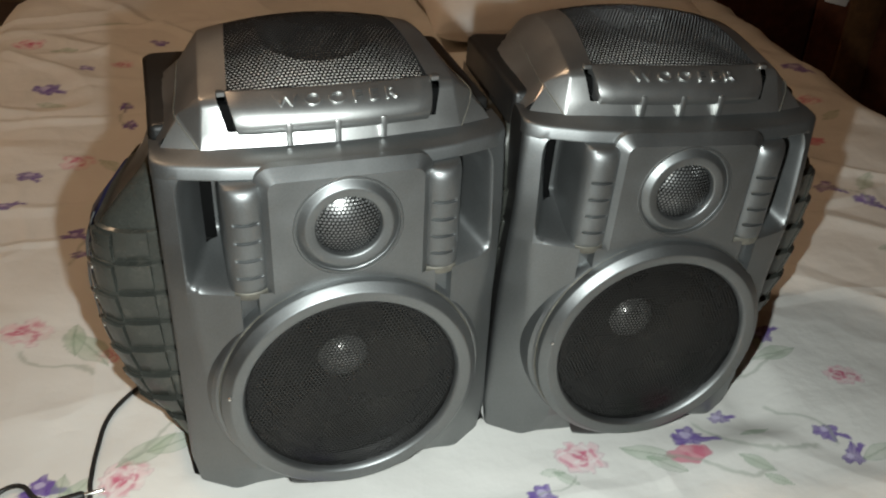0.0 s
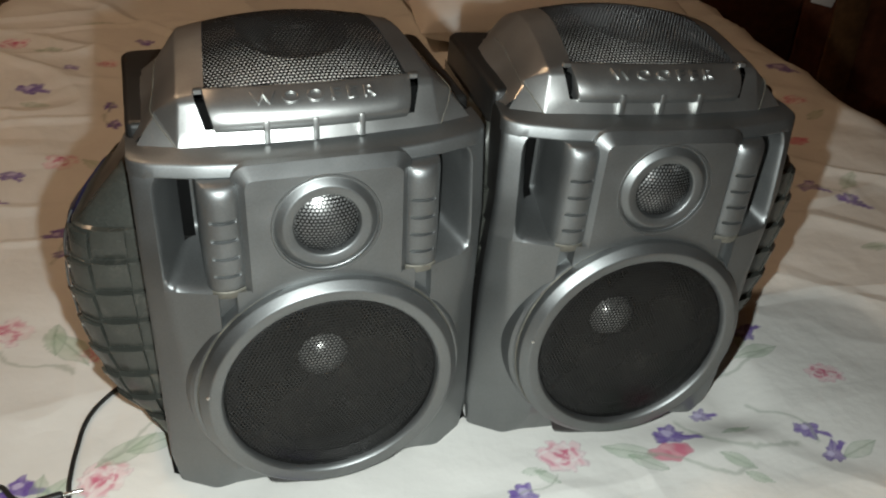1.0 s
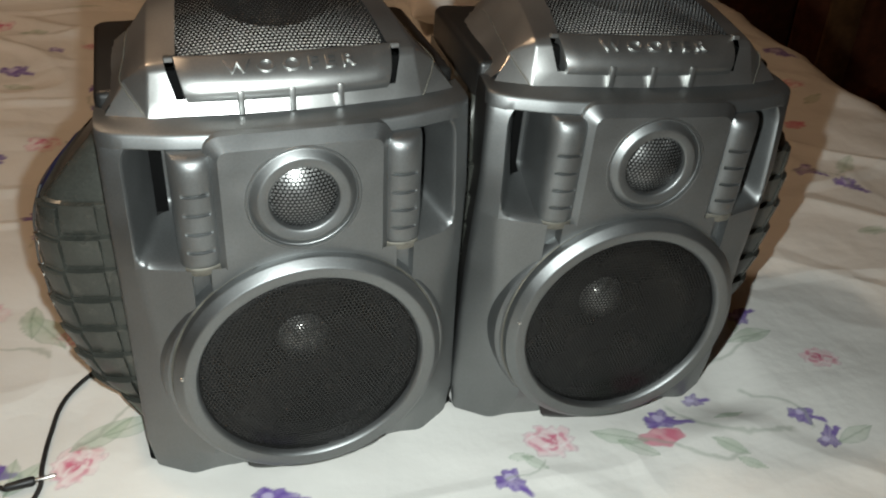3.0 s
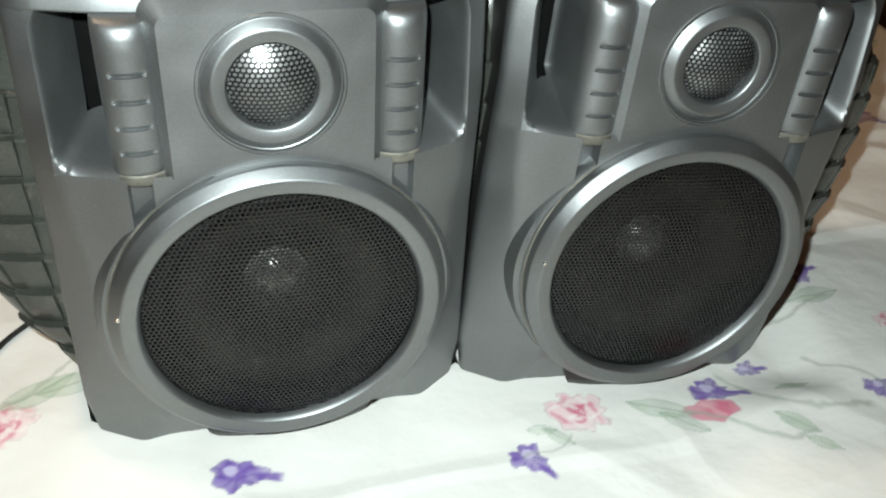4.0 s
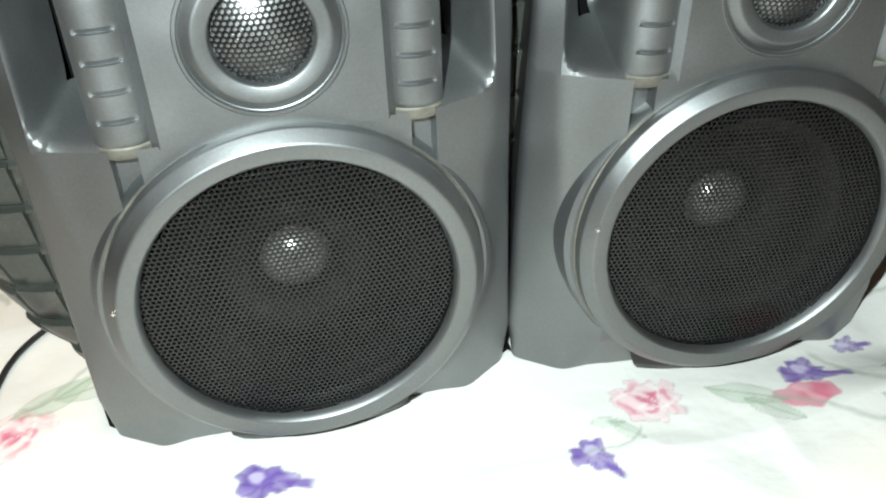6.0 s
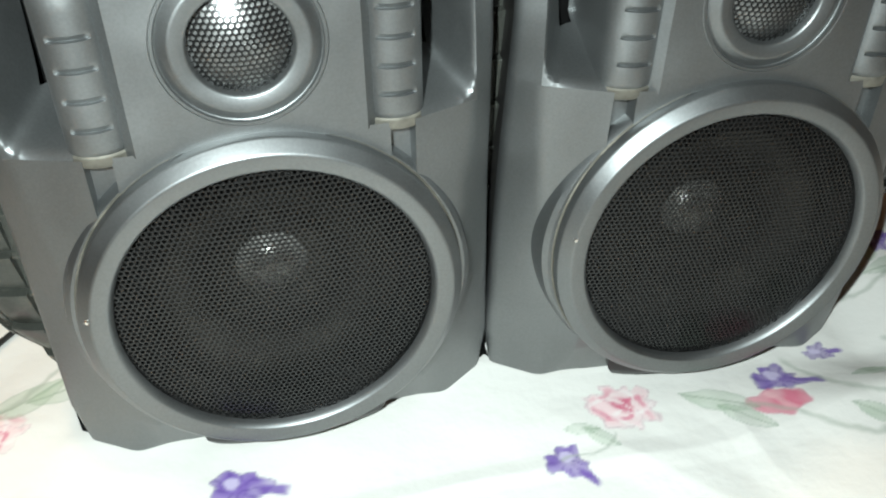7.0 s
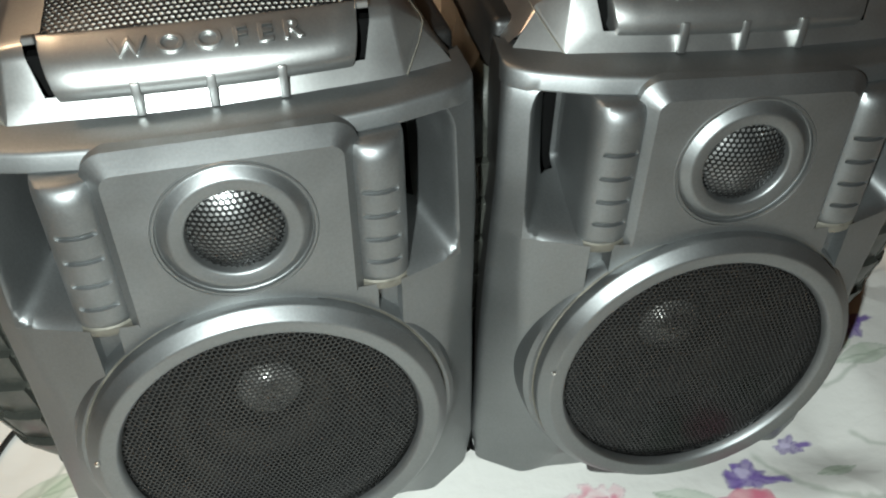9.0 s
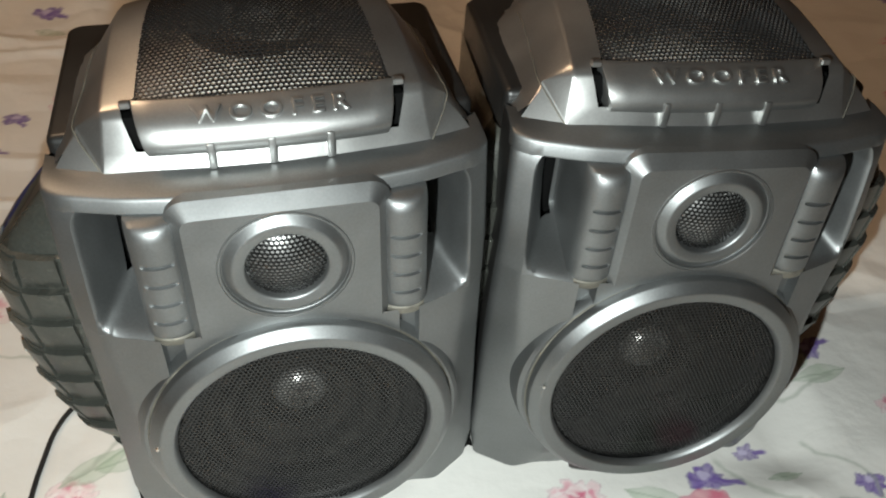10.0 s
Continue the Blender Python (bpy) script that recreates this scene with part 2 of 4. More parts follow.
def baffle():
    """The moulded front: cheeks, pillars and brow, open where the hand holds and the woofer are."""
    bm = bmesh.new()
    keys = ((0.0, 0.097, 0.004, 0.005), (0.03, 0.099, 0.003, 0), (0.1, 0.105, 0.002, 0), (0.17, 0.112, 0.002, 0), (0.209, 0.1155, 0.002, 0))
    kz = [k[0] for k in keys]
    us = list(np.linspace(0, 1, 12))
    for s in (-1, 1):
        rows = []
        for z in sorted(set(kz) | set(np.linspace(0.006, 0.203, 45).round(4))):
            c, yc, foot = (lerp(kz, [k[n] for k in keys], z) for n in (1, 2, 3))
            w = 0.1305 - 0.0025 * z / 0.3 - foot
            inner = lerp((0.0, 0.035), (0.0065, -0.011), z)
            deep = max(inner, lerp((0.148, 0.152), (-0.0112, -0.002), z))
            corner = rounded([(w, outer_corner(z) + 0.0055), (w, outer_corner(z)), (c, yc), (0.0795, inner)], 0.0055, 6)[:-1]
            x0, y0 = corner[-1]
            row = [(s * x, y, z) for x, y in corner]
            row += [(s * (x0 + (0.0795 - x0) * u), y0 + (inner - y0) * u, z) for u in np.linspace(0.125, 1, 8)]
            row += [(s * 0.0785, deep, z), (s * 0.0675, deep, z)]
            row += [(s * 0.0665 * (1 - u), inner - 0.0005 - 0.0005 * u, z) for u in us]
            rows.append(row)
        grid(rows, bm=bm)
        # pillar beside the hand hold, down into the cheek
        rows = []
        for z, x, y in PILLAR:
            w = 0.1305 - 0.0025 * z / 0.3
            rows.append([(s * px, py, z) for px, py in rounded([(w, outer_corner(z) + 0.0055), (w, outer_corner(z)), (x, y)], 0.0055, 7)])
        grid(rows, bm=bm)
        # brow: front lip, then the ledge that runs back to the top cover
        a = rounded([(0.1285, 0.0305), (0.1285, 0.0215), (0.1165, 0.0125), (0.084, 0.003), (0.056, -0.001), (0.03, -0.003), (0, -0.004)], 0.0055, 4)
        b = [(0.1275, 0.050)] + rounded([(0.1275, 0.0415), (0.119, 0.0365), (0.093, 0.0285), (0.062, 0.0245), (0.03, 0.0225), (0, 0.0215)], 0.0055, 4)
        ua, ub = (np.cumsum([0] + [math.dist(p, q) for p, q in zip(l[:-1], l[1:])]) for l in (a, b))
        a, b = ([(lerp(u / u[-1], [p[0] for p in l], t), lerp(u / u[-1], [p[1] for p in l], t)) for t in np.linspace(0, 1, 40)] for l, u in ((a, ua), (b, ub)))
        rows = [[(s * x, y + (0.03 if x < 0.1165 else 0.0), 0.2948) for x, y in a], [(s * x, y + (0.0022 if x < 0.1165 else 0.0), 0.2944) for x, y in a],
                [(s * x, y + (0.0006 if x < 0.1165 else 0.0), 0.2950) for x, y in a], [(s * x, y, 0.2960) for x, y in a]]
        for z, k in ((0.3028, 0.045), (0.3042, 0.075), (0.3051, 0.13), (0.3055, 0.22), (0.3060, 0.30), (0.3068, 0.6), (0.3075, 1.0)):
            rows.append([(s * (p[0] + (q[0] - p[0]) * k), p[1] + (q[1] - p[1]) * k, z) for p, q in zip(a, b)])
        rows.append([(s * x, y + 0.012, 0.3075) for x, y in b])
        grid(rows, bm=bm)
    tidy(bm)
    gone = [f for f in bm.faces if max(math.hypot(v.co.x, v.co.z - WZ) for v in f.verts) < 0.1035]
    bmesh.ops.delete(bm, geom=gone, context="FACES")
    return bm


def baffle_side(s):
    """The black flank between the silver front and the cabinet."""
    rows = []
    for z in (0.0, 0.004, 0.03, 0.1, 0.15, 0.18, 0.209, 0.24, 0.27, 0.29, 0.2945, 0.3035, 0.3062):
        # the flank's black reaches over the silver's side-facing strip, painting its shade
        front = outer_corner(z) + 0.005 if z < 0.294 else 0.0298
        w = 0.1303 - 0.0025 * z / 0.3 - (0.005 if z < 0.001 else 0) - (0.0012 if z > 0.305 else 0)
        rows.append([(s * w * 0.97, 0.0595, z), (s * w, 0.055, z), (s * w, front, z)])
    return tidy(grid(rows))


def centre_panel():
    """The raised plate round the tweeter, with a sloping top and round upper corners."""
    def outline(hw, top, r):
        pts = [(-hw, 0.2075)]
        pts += [(-hw + r - r * math.cos(a), top - r + r * math.sin(a)) for a in np.linspace(0, math.pi / 2, 7)]
        pts += [(hw - r + r * math.sin(a), top - r + r * math.cos(a)) for a in np.linspace(0, math.pi / 2, 7)]
        return pts + [(hw, 0.2075)]
    rows = [[(x, y, z) for x, z in outline(hw, top, r)] for hw, top, r, y in
            ((0.0635, 0.3055, 0.012, 0.004), (0.0635, 0.3055, 0.012, -0.0045), (0.0562, 0.2985, 0.007, -0.0115), (0.0552, 0.2975, 0.0065, -0.0125))]
    bm = grid(rows)
    edge = [v for v in bm.verts if abs(v.co.y + 0.0125) < 1e-6]
    n = 48
    hole = [bm.verts.new((0.0385 * math.cos(2 * math.pi * k / n), -0.0125, TZ + 0.0385 * math.sin(2 * math.pi * k / n))) for k in range(n)]
    loops = []
    for loop in (edge, hole):
        loops += [bm.edges.get((a, b)) or bm.edges.new((a, b)) for a, b in zip(loop, loop[1:] + loop[:1])]
    bmesh.ops.triangle_fill(bm, use_beauty=True, use_dissolve=False, edges=loops, normal=(0, -1, 0))
    return tidy(bm)


def grip(s):
    """One upright rounded finger grip with four cut notches."""
    cx, half = s * 0.0712, 0.0148
    zs = [0.2105, 0.212, 0.2145, 0.218]
    for z in (0.2235, 0.238, 0.2525, 0.267):
        zs += [z - 0.0012, z - 0.0003, z, z + 0.0009, z + 0.0021, z + 0.0028, z + 0.0045]
    zs += [0.274, 0.28, 0.286, 0.2905, 0.2935, 0.295]
    rows = []
    for z in zs:
        k = 1.0
        if z < 0.218:
            k = 0.86 + 0.14 * math.sqrt(max(0, 1 - ((0.218 - z) / 0.0075) ** 2))
        if z > 0.286:
            k = 0.55 + 0.45 * math.sqrt(max(0, 1 - ((z - 0.286) / 0.009) ** 2))
        cut = 0.0
        for zn in (0.2235, 0.238, 0.2525, 0.267):
            if zn - 1e-6 <= z <= zn + 0.0022:
                cut = lerp((0.0, 0.0009, 0.0021), (0.0021, 0.0017, 0.0006), z - zn)
        row = [(cx - half * (0.92 + 0.08 * k), 0.05, z)]
        for a in np.linspace(0, math.pi, 37):
            x = -math.cos(a) * half * (0.92 + 0.08 * k)
            y = 0.003 - 0.0165 * k * math.sin(a) ** 0.75
            y += cut * min(1.0, max(0.0, (0.0094 - abs(x)) / 0.0016))
            row.append((cx + x, y, z))
        row.append((cx + half * (0.92 + 0.08 * k), 0.05, z))
        rows.append(row)
    bm = grid(rows)
    for end in (0, -1):
        vs = [bm.verts.new(p) for p in rows[end]]
        bm.faces.new(vs)
    return tidy(bm)


def scoop(s):
    """The lining of a hand hold: sloping outer wall, sill and back run softly together; a slot is open in the back."""
    def soft(d):
        return math.sqrt(d * d + 0.0022 ** 2) - 0.0022

    xs = sorted(set(np.linspace(0, 1, 26).round(4)) | {0.565, 0.83})
    zs = sorted(set(np.linspace(0.209, 0.2975, 44).round(5)) | {0.2285, 0.2935})
    rows, skip = [], set()
    for i, z in enumerate(zs):
        edge = lerp([p[0] for p in PILLAR], [p[1] for p in PILLAR], z) + 0.0002
        lip = lerp((0.209, 0.2975), (0.002, 0.0126), z)
        row = []
        for j, u in enumerate(xs):
            x = edge + (0.083 - edge) * u
            a, b, c = edge - x, z - 0.209, 0.2985 - z
            front = lip - 0.0118 * (a / 0.0335) * max(0.0, 1 - b / 0.05)
            trough = -0.009 * math.log(math.exp(-2.4 * soft(a) / 0.009) + math.exp(-2.6 * soft(b) / 0.009))
            walls = (trough, 9.0 * c, 0.05 - front)
            depth = max(0.0, -0.002 * math.log(sum(math.exp(-d / 0.002) for d in walls)))
            row.append((s * x, front + depth, z))
            if 0.56 < u < 0.829 and 0.2284 < z < 0.2934:
                skip.add((i, j))
        rows.append(row)
    low = rows[0]
    rows.insert(0, [(x, y + 0.0045, 0.2035) for x, y, z in low])
    return tidy(grid(rows, {(i + 1, j) for i, j in skip}))


def ledge_under_grip(s):
    """The small dusty cup in which a grip stands."""
    rows = []
    for z, k in ((0.2035, 0.80), (0.2045, 0.94), (0.2065, 1.0), (0.2100, 1.0), (0.2110, 0.95), (0.2110, 0.5)):
        row = []
        for a in np.linspace(0, math.pi, 15):
            row.append((s * 0.0712 - math.cos(a) * 0.0152 * k, 0.004 - 0.0162 * k * math.sin(a) ** 0.6, z))
        rows.append(row)
    return tidy(grid(rows))


DOME_LINE = np.polyfit((0.03, 0.045, 0.07, 0.10, 0.13, 0.16, 0.19, 0.205), (0.3365, 0.3455, 0.3545, 0.3615, 0.3632, 0.3575, 0.345, 0.336), 4)


def dome_z(x, y):
    """The top cover's height."""
    return float(np.polyval(DOME_LINE, y)) - 1.6 * x * x * (1 - 0.9 * (max(0.0, 0.1 - y) / 0.07) ** 2)


def mesh_half(y):
    return 0.0715 - 0.085 * (y - 0.05)


def top_cover():
    ys = [0.032, 0.0425, 0.048, 0.06, 0.075, 0.09, 0.105, 0.12, 0.135, 0.15, 0.165, 0.18, 0.193, 0.203]
    rows, skip = [], set()
    base = lambda s: [(s * 0.121, 0.0375, 0.3065), (s * 0.0945, 0.0285, 0.3065), (s * 0.0725, 0.0258, 0.3065), (s * 0.036, 0.0229, 0.3065)]
    rows.append(base(-1) + [(0, 0.0215, 0.3065)] + base(1)[::-1])
    sill = lambda s: [(s * 0.1152, 0.0412, 0.3143), (s * 0.0930, 0.0324, 0.3175), (s * 0.0745, 0.0300, 0.3178), (s * 0.036, 0.0272, 0.3178)]
    rows.append(sill(-1) + [(0, 0.0260, 0.3178)] + sill(1)[::-1])
    skip |= {(1, j) for j in (2, 3, 4, 5)}
    front = lambda s: [(s * 0.1075, 0.0485, 0.3245), (s * 0.0905, 0.0385, 0.3345), (s * 0.0790, 0.0370, 0.3354), (s * 0.036, 0.0345, 0.3365)]
    rows.append(front(-1) + [(0, 0.0335, 0.3365)] + front(1)[::-1])
    for i, y in enumerate(ys[1:]):
        n = 1 - 0.75 * max(0, y - 0.05)
        m = 0.0797 if y < 0.045 else mesh_half(y)
        row = []
        for s in (-1, 1):
            side = [(s * 0.108 * n, y + 0.008 * max(0, 1 - (y - 0.04) / 0.05), dome_z(0.0905, y) - lerp((0.045, 0.09), (0.0135, 0.02), y)), (s * 0.0905 * n, y, dome_z(0.0905 * n, y)), (s * m, y, dome_z(m, y)), (s * m / 2, y, dome_z(m / 2, y))]
            if y < 0.045:
                side[0] = front(s)[0]
            row += side if s < 0 else [(0, y, dome_z(0, y))] + side[::-1]
        rows.append(row)
        if y < 0.05:
            skip |= {(i + 2, j) for j in (2, 3, 4, 5)}
        if 0.047 < y < 0.19:
            skip |= {(i + 3, j) for j in (2, 3, 4, 5)}
    skip |= {(i, j) for i in (0, 1) for j in (0, 7)}
    bm = grid(rows, skip)
    for s in (-1, 1):
        # the corner's two facets, which meet along the seam
        a, b = base(s)[1], base(s)[0]
        up, out, c, d = sill(s)[1], sill(s)[0], front(s)[0], front(s)[1]
        for ring in ((a, up, d, c), (a, b, out, c)):
            bm.faces.new([bm.verts.new(p) for p in ring])
        edge = [r[0 if s < 0 else -1] for r in rows[2:]]
        low = [(s * 0.1225, max(0.0375, p[1] - 0.004), 0.306) for p in edge]
        low[0] = (s * 0.1152, 0.0412, 0.3143)
        grid([edge, low], bm=bm)
    back = rows[-1]
    grid([back, [(p[0] * 1.05, 0.208, 0.306) for p in back]], bm=bm)
    return tidy(bm, 0.0016, 24, 2)


BAR = [(0.0262, 0.3158), (0.0226, 0.3168), (0.0207, 0.3200), (0.0208, 0.3245), (0.0232, 0.3300), (0.0275, 0.3348), (0.0335, 0.3388), (0.0385, 0.3415), (0.0412, 0.3426), (0.0428, 0.3412)]


def top_bar():
    """The convex bar across the top's front, hollow at its ends."""
    rows = []
    for y, z in BAR:
        h = lerp((0.3135, 0.3445), (0.0672, 0.0742), z)
        rows.append([(x * h, y + 0.0035 * abs(x) ** 2, z) for x in np.linspace(-1, 1, 13)])
    bm = grid(rows)
    for e in (0, -1):
        pts = [r[e] for r in rows]
        vs = [bm.verts.new(p) for p in pts] + [bm.verts.new((pts[-1][0], 0.045, 0.325)), bm.verts.new((pts[0][0], 0.035, 0.3135))]
        bm.faces.new(vs)
    return tidy(bm, 0.0008, 60, 2)


POD_X = (0.1265, 0.136, 0.147, 0.158, 0.168, 0.1755, 0.1795, 0.178, 0.168, 0.15, 0.124)
POD_Y = (0.0445, 0.0452, 0.0468, 0.0495, 0.0545, 0.063, 0.08, 0.12, 0.16, 0.185, 0.197)
POD_LEVELS = np.linspace(0.240, 0.020, 9)


def pod_point(s, k, z, lift=0.0):
    """A point of the side's swelling: k runs from its front seam (0) to its back (10)."""
    bulge = lerp((0.0, 0.02, 0.048, 0.06, 0.072, 0.09, 0.13, 0.18, 0.222, 0.245, 0.264, 0.28, 0.29), (0.06, 0.16, 0.38, 0.58, 0.72, 0.84, 1.0, 1.06, 1.01, 0.9, 0.55, 0.2, 0.05), z + 0.028 * min(1.0, max(0.0, (k - 4.5) / 3.5)) * min(1.0, max(0.0, (z - 0.16) / 0.04)))
    x, y = lerp(range(11), POD_X, k), lerp(range(11), POD_Y, k)
    out = min(1.0, max(0.0, (k - 2.5) / 3.5))
    return (s * (0.1265 + (x - 0.1265) * bulge + lift * (0.15 + 0.85 * out)), y + 0.012 * (1 - bulge) - lift * (0.95 - 0.9 * out), z)


def side_pod(s):
    """The bulging side of the cabinet, stepped by eight ledges."""
    zs, off = [0.288, 0.279, 0.268, 0.256, 0.248], [0, 0, 0, 0, 0]
    for a, b in zip(POD_LEVELS[:-1], POD_LEVELS[1:]):
        zs += [a, a - 0.0012, a - 0.0035, a - 0.0045, b + 0.004, b + 0.001]
        off += [0.0, 1.0, 0.9, 0.1, 0.0, 0.0]
    zs += [0.018, 0.008, 0.001]
    off += [0, 0, 0]
    return tidy(grid([[pod_point(s, k, z, 0.0 if k in (0, 10) else 0.0032 * o) for k in np.linspace(0, 10, 21)] for z, o in zip(zs, off)]))


def pod_block(s, k0, k1, top, bottom, lift):
    """One raised block of the side's tread."""
    ks = np.linspace(k0, k1, 6)
    top, bottom = top - 0.0004, bottom + 0.0006
    rim = [pod_point(s, k, top + 0.0005, 0.0) for k in ks]
    rows = [rim, [pod_point(s, k, top, lift) for k in ks], [pod_point(s, k, top - 0.0022, lift * 0.97) for k in ks], [pod_point(s, k, (top + bottom) / 2, lift * 0.62) for k in ks], [pod_point(s, k, bottom + 0.002, lift * 0.3) for k in ks], [pod_point(s, k, bottom, -0.0005) for k in ks]]
    bm = grid(rows)
    for e in (0, -1):
        edge = [r[e] for r in rows]
        k = ks[e]
        inner = [pod_point(s, k, p[2], -0.001) for p in edge]
        grid([edge, inner], bm=bm)
    return tidy(bm, 0.0006, 40, 1)


def side_trim(s):
    """The smooth strip that runs down the outermost edge of the swelling."""
    rows = []
    for k, lift in ((6.1, 0.0), (6.15, 0.0035), (6.3, 0.005), (7.0, 0.0055), (8.0, 0.005), (8.2, 0.0035), (8.25, 0.0)):
        rows.append([pod_point(s, k, z, lift) for z in np.linspace(0.238, 0.066, 24)])
    bm = grid(rows)
    for e in (0, -1):
        bm.faces.new([bm.verts.new(r[e]) for r in rows])
    return tidy(bm)


def cabinet():
    pts = [(-0.127, 0.0575), (0.127, 0.0575), (0.1275, 0.198), (0.122, 0.206), (-0.122, 0.206), (-0.1275, 0.198)]
    bm = bmesh.new()
    lo = [bm.verts.new((x * 0.99, y, 0.0)) for x, y in pts]
    hi = [bm.verts.new((x, y, 0.3155)) for x, y in pts]
    for k in range(6):
        bm.faces.new((lo[k], lo[(k + 1) % 6], hi[(k + 1) % 6], hi[k]))
    bm.faces.new(hi)
    bm.faces.new(lo[::-1])
    return tidy(bm, 0.005, 40, 3)


def chin():
    rows = []
    for z, k, y in ((0.0, 0.88, -0.0065), (0.005, 0.97, -0.0125), (0.012, 1.05, -0.0160), (0.024, 1.1, -0.0165)):
        rows.append([(x * k, y + 0.006 * (abs(x) / 0.052) ** 3, z) for x in np.linspace(-0.052, 0.052, 13)])
    bm = grid(rows)
    grid([rows[0], [(p[0], 0.03, 0.0) for p in rows[0]]], bm=bm)
    for e in (0, -1):
        vs = [bm.verts.new(r[e]) for r in rows] + [bm.verts.new((rows[-1][e][0], 0.01, 0.024)), bm.verts.new((rows[0][e][0], 0.03, 0.0))]
        bm.faces.new(vs)
    return tidy(bm, 0.0012, 35, 2)


def lettering(word, height):
    cu = bpy.data.curves.new("lettering", "FONT")
    cu.body, cu.size, cu.extrude, cu.bevel_depth = word, height / 0.73, 0.0011, 0.0003
    cu.align_x, cu.space_character = "CENTER", 1.5
    ob = new("lettering", cu)
    me = bpy.data.meshes.new_from_object(ob.evaluated_get(bpy.context.evaluated_depsgraph_get()))
    bpy.data.objects.remove(ob)
    wide = max(v.co.x for v in me.vertices) - min(v.co.x for v in me.vertices)
    # lay it on the bar's upper curve
    prof = BAR[4:9]
    run = [0.0]
    for p, q in zip(prof[:-1], prof[1:]):
        run.append(run[-1] + math.dist(p, q))
    for v in me.vertices:
        u, w, d = v.co
        u *= 0.089 / wide
        t = 0.0058 + w * 0.95
        y, z = lerp(run, [p[0] for p in prof], t), lerp(run, [p[1] for p in prof], t)
        y2, z2 = lerp(run, [p[0] for p in prof], t + 0.002), lerp(run, [p[1] for p in prof], t + 0.002)
        n = Vector((0, -(z2 - z), y2 - y)).normalized()
        v.co = Vector((u + 0.002, y + 0.0035 * (u / 0.07) ** 2, z)) + n * (d + 0.0003)
    me.materials.append(SILVER_LIT)
    return me


def speaker():
    thing = new("loudspeaker")
    part("cabinet", cabinet(), BLACK, thing, "black plastic cabinet box")
    part("front_baffle", baffle(), SILVER, thing)
    part("centre_panel", centre_panel(), SILVER, thing)
    for s in (-1, 1):
        part("flank", baffle_side(s), BLACK, thing, "black flank behind the silver front")
        part("finger_grip", grip(s), SILVER, thing, "rounded silver grip with four notches")
        hold = part("hand_hold", scoop(s), SILVER, thing)
        part("gap_backing", box(min(s * 0.0855, s * 0.1005), max(s * 0.0855, s * 0.1005), 0.0525, 0.0570, 0.222, 0.2975, 0.0008, 1), SLOT_SHADE, hold, "near-black backing, the open slot's shade in its colour")
        part("grip_cup", ledge_under_grip(s), DUSTY, thing, "grip cup pale with dust")
        pod = part("side_pod", side_pod(s), POD, thing, "bulging black side with stepped ribs")
        for i, (a, b) in enumerate(zip(POD_LEVELS[:-1], POD_LEVELS[1:])):
            part("tread_block", pod_block(s, 1.2, 3.4, a, b, 0.0062), POD, pod)
            part("tread_block", pod_block(s, 3.6, 5.3, a - 0.004, b - 0.004, 0.0062), POD, pod)
            # nickel bars added on three rows stand in for the shiny blocks' glints
            if i in (1, 2, 3):
                part("glint_bar", pod_block(s, 5.0, 5.75, a - 0.0075, a - 0.0135, 0.0064), CHROME, pod, "small nickel bar standing in for a bright glint")
        part("side_trim", side_trim(s), BLUE, pod, "glossy dark blue trim strip")
        edge = tube([pod_point(s, 6.15, z, 0.0052) for z in np.linspace(0.236, 0.07, 9)], 0.0009, 4)
        edge.materials.append(SILVER)
        part("trim_edge", edge, SILVER, pod, "thin silver line along the trim")
    # woofer
    c = (0.0, WZ)
    flange = turned([(0.1060, 0.012), (0.1056, 0.0), (0.1048, -0.0085), (0.1035, -0.0108), (0.1015, -0.0110), (0.1005, -0.0105)], c, 96)
    for v in flange.verts:
        # it swells out towards both sides
        a = abs(math.cos(math.atan2(v.co.z - WZ, v.co.x))) ** 5
        v.co.x *= 1 + 0.05 * a * max(0.0, (math.hypot(v.co.x, v.co.z - WZ) - 0.1018) / 0.0042)
    part("woofer_flange", flange, SILVER, thing)
    ring = part("woofer_ring", turned([(0.1022, -0.011), (0.1022, -0.0176), (0.1019, -0.0183), (0.1014, -0.0188), (0.0966, -0.0236), (0.0960, -0.0241), (0.0952, -0.0244), (0.0944, -0.0244), (0.0878, -0.0233), (0.0872, -0.0231), (0.0866, -0.0226), (0.0852, -0.0204), (0.0845, -0.0176)], c, 128), RING, thing, "wide silver trim ring", 40)
    part("screw", turned([(0.0001, -0.0262), (0.0009, -0.0262), (0.0013, -0.0256), (0.0014, -0.0245)], (-0.0955, WZ + 0.016), 14), CHROME, ring)
    part("woofer_grille", perforated("woofer_grille", 0.0030, 0.00124, lambda u, v: math.hypot(u, v) < 0.0838,
         lambda u, v: (u, -0.0172 - 0.003 * (1 - (u * u + v * v) / 0.0067), WZ + v), GRILLE, (0, 0.0007, 0)), GRILLE, thing, "black perforated metal grille")
    part("woofer_surround", turned([(0.0875, -0.0150), (0.0835, -0.0085), (0.081, -0.006), (0.079, -0.008), (0.0745, -0.0095), (0.070, -0.0075), (0.068, -0.003)], c), RUBBER, thing)
    part("woofer_cone", turned([(0.083, -0.003), (0.069, -0.003), (0.05, 0.008), (0.03, 0.0185), (0.0215, 0.0235), (0.005, 0.027)], c), CONE, thing)
    part("dust_cap", turned([(0.0001, 0.0115), (0.007, 0.0124), (0.013, 0.0150), (0.0178, 0.0190), (0.0212, 0.0245)], c, 36), CAP, thing, "glossy dust cap")
    # tweeter
    c = (0.0, TZ)
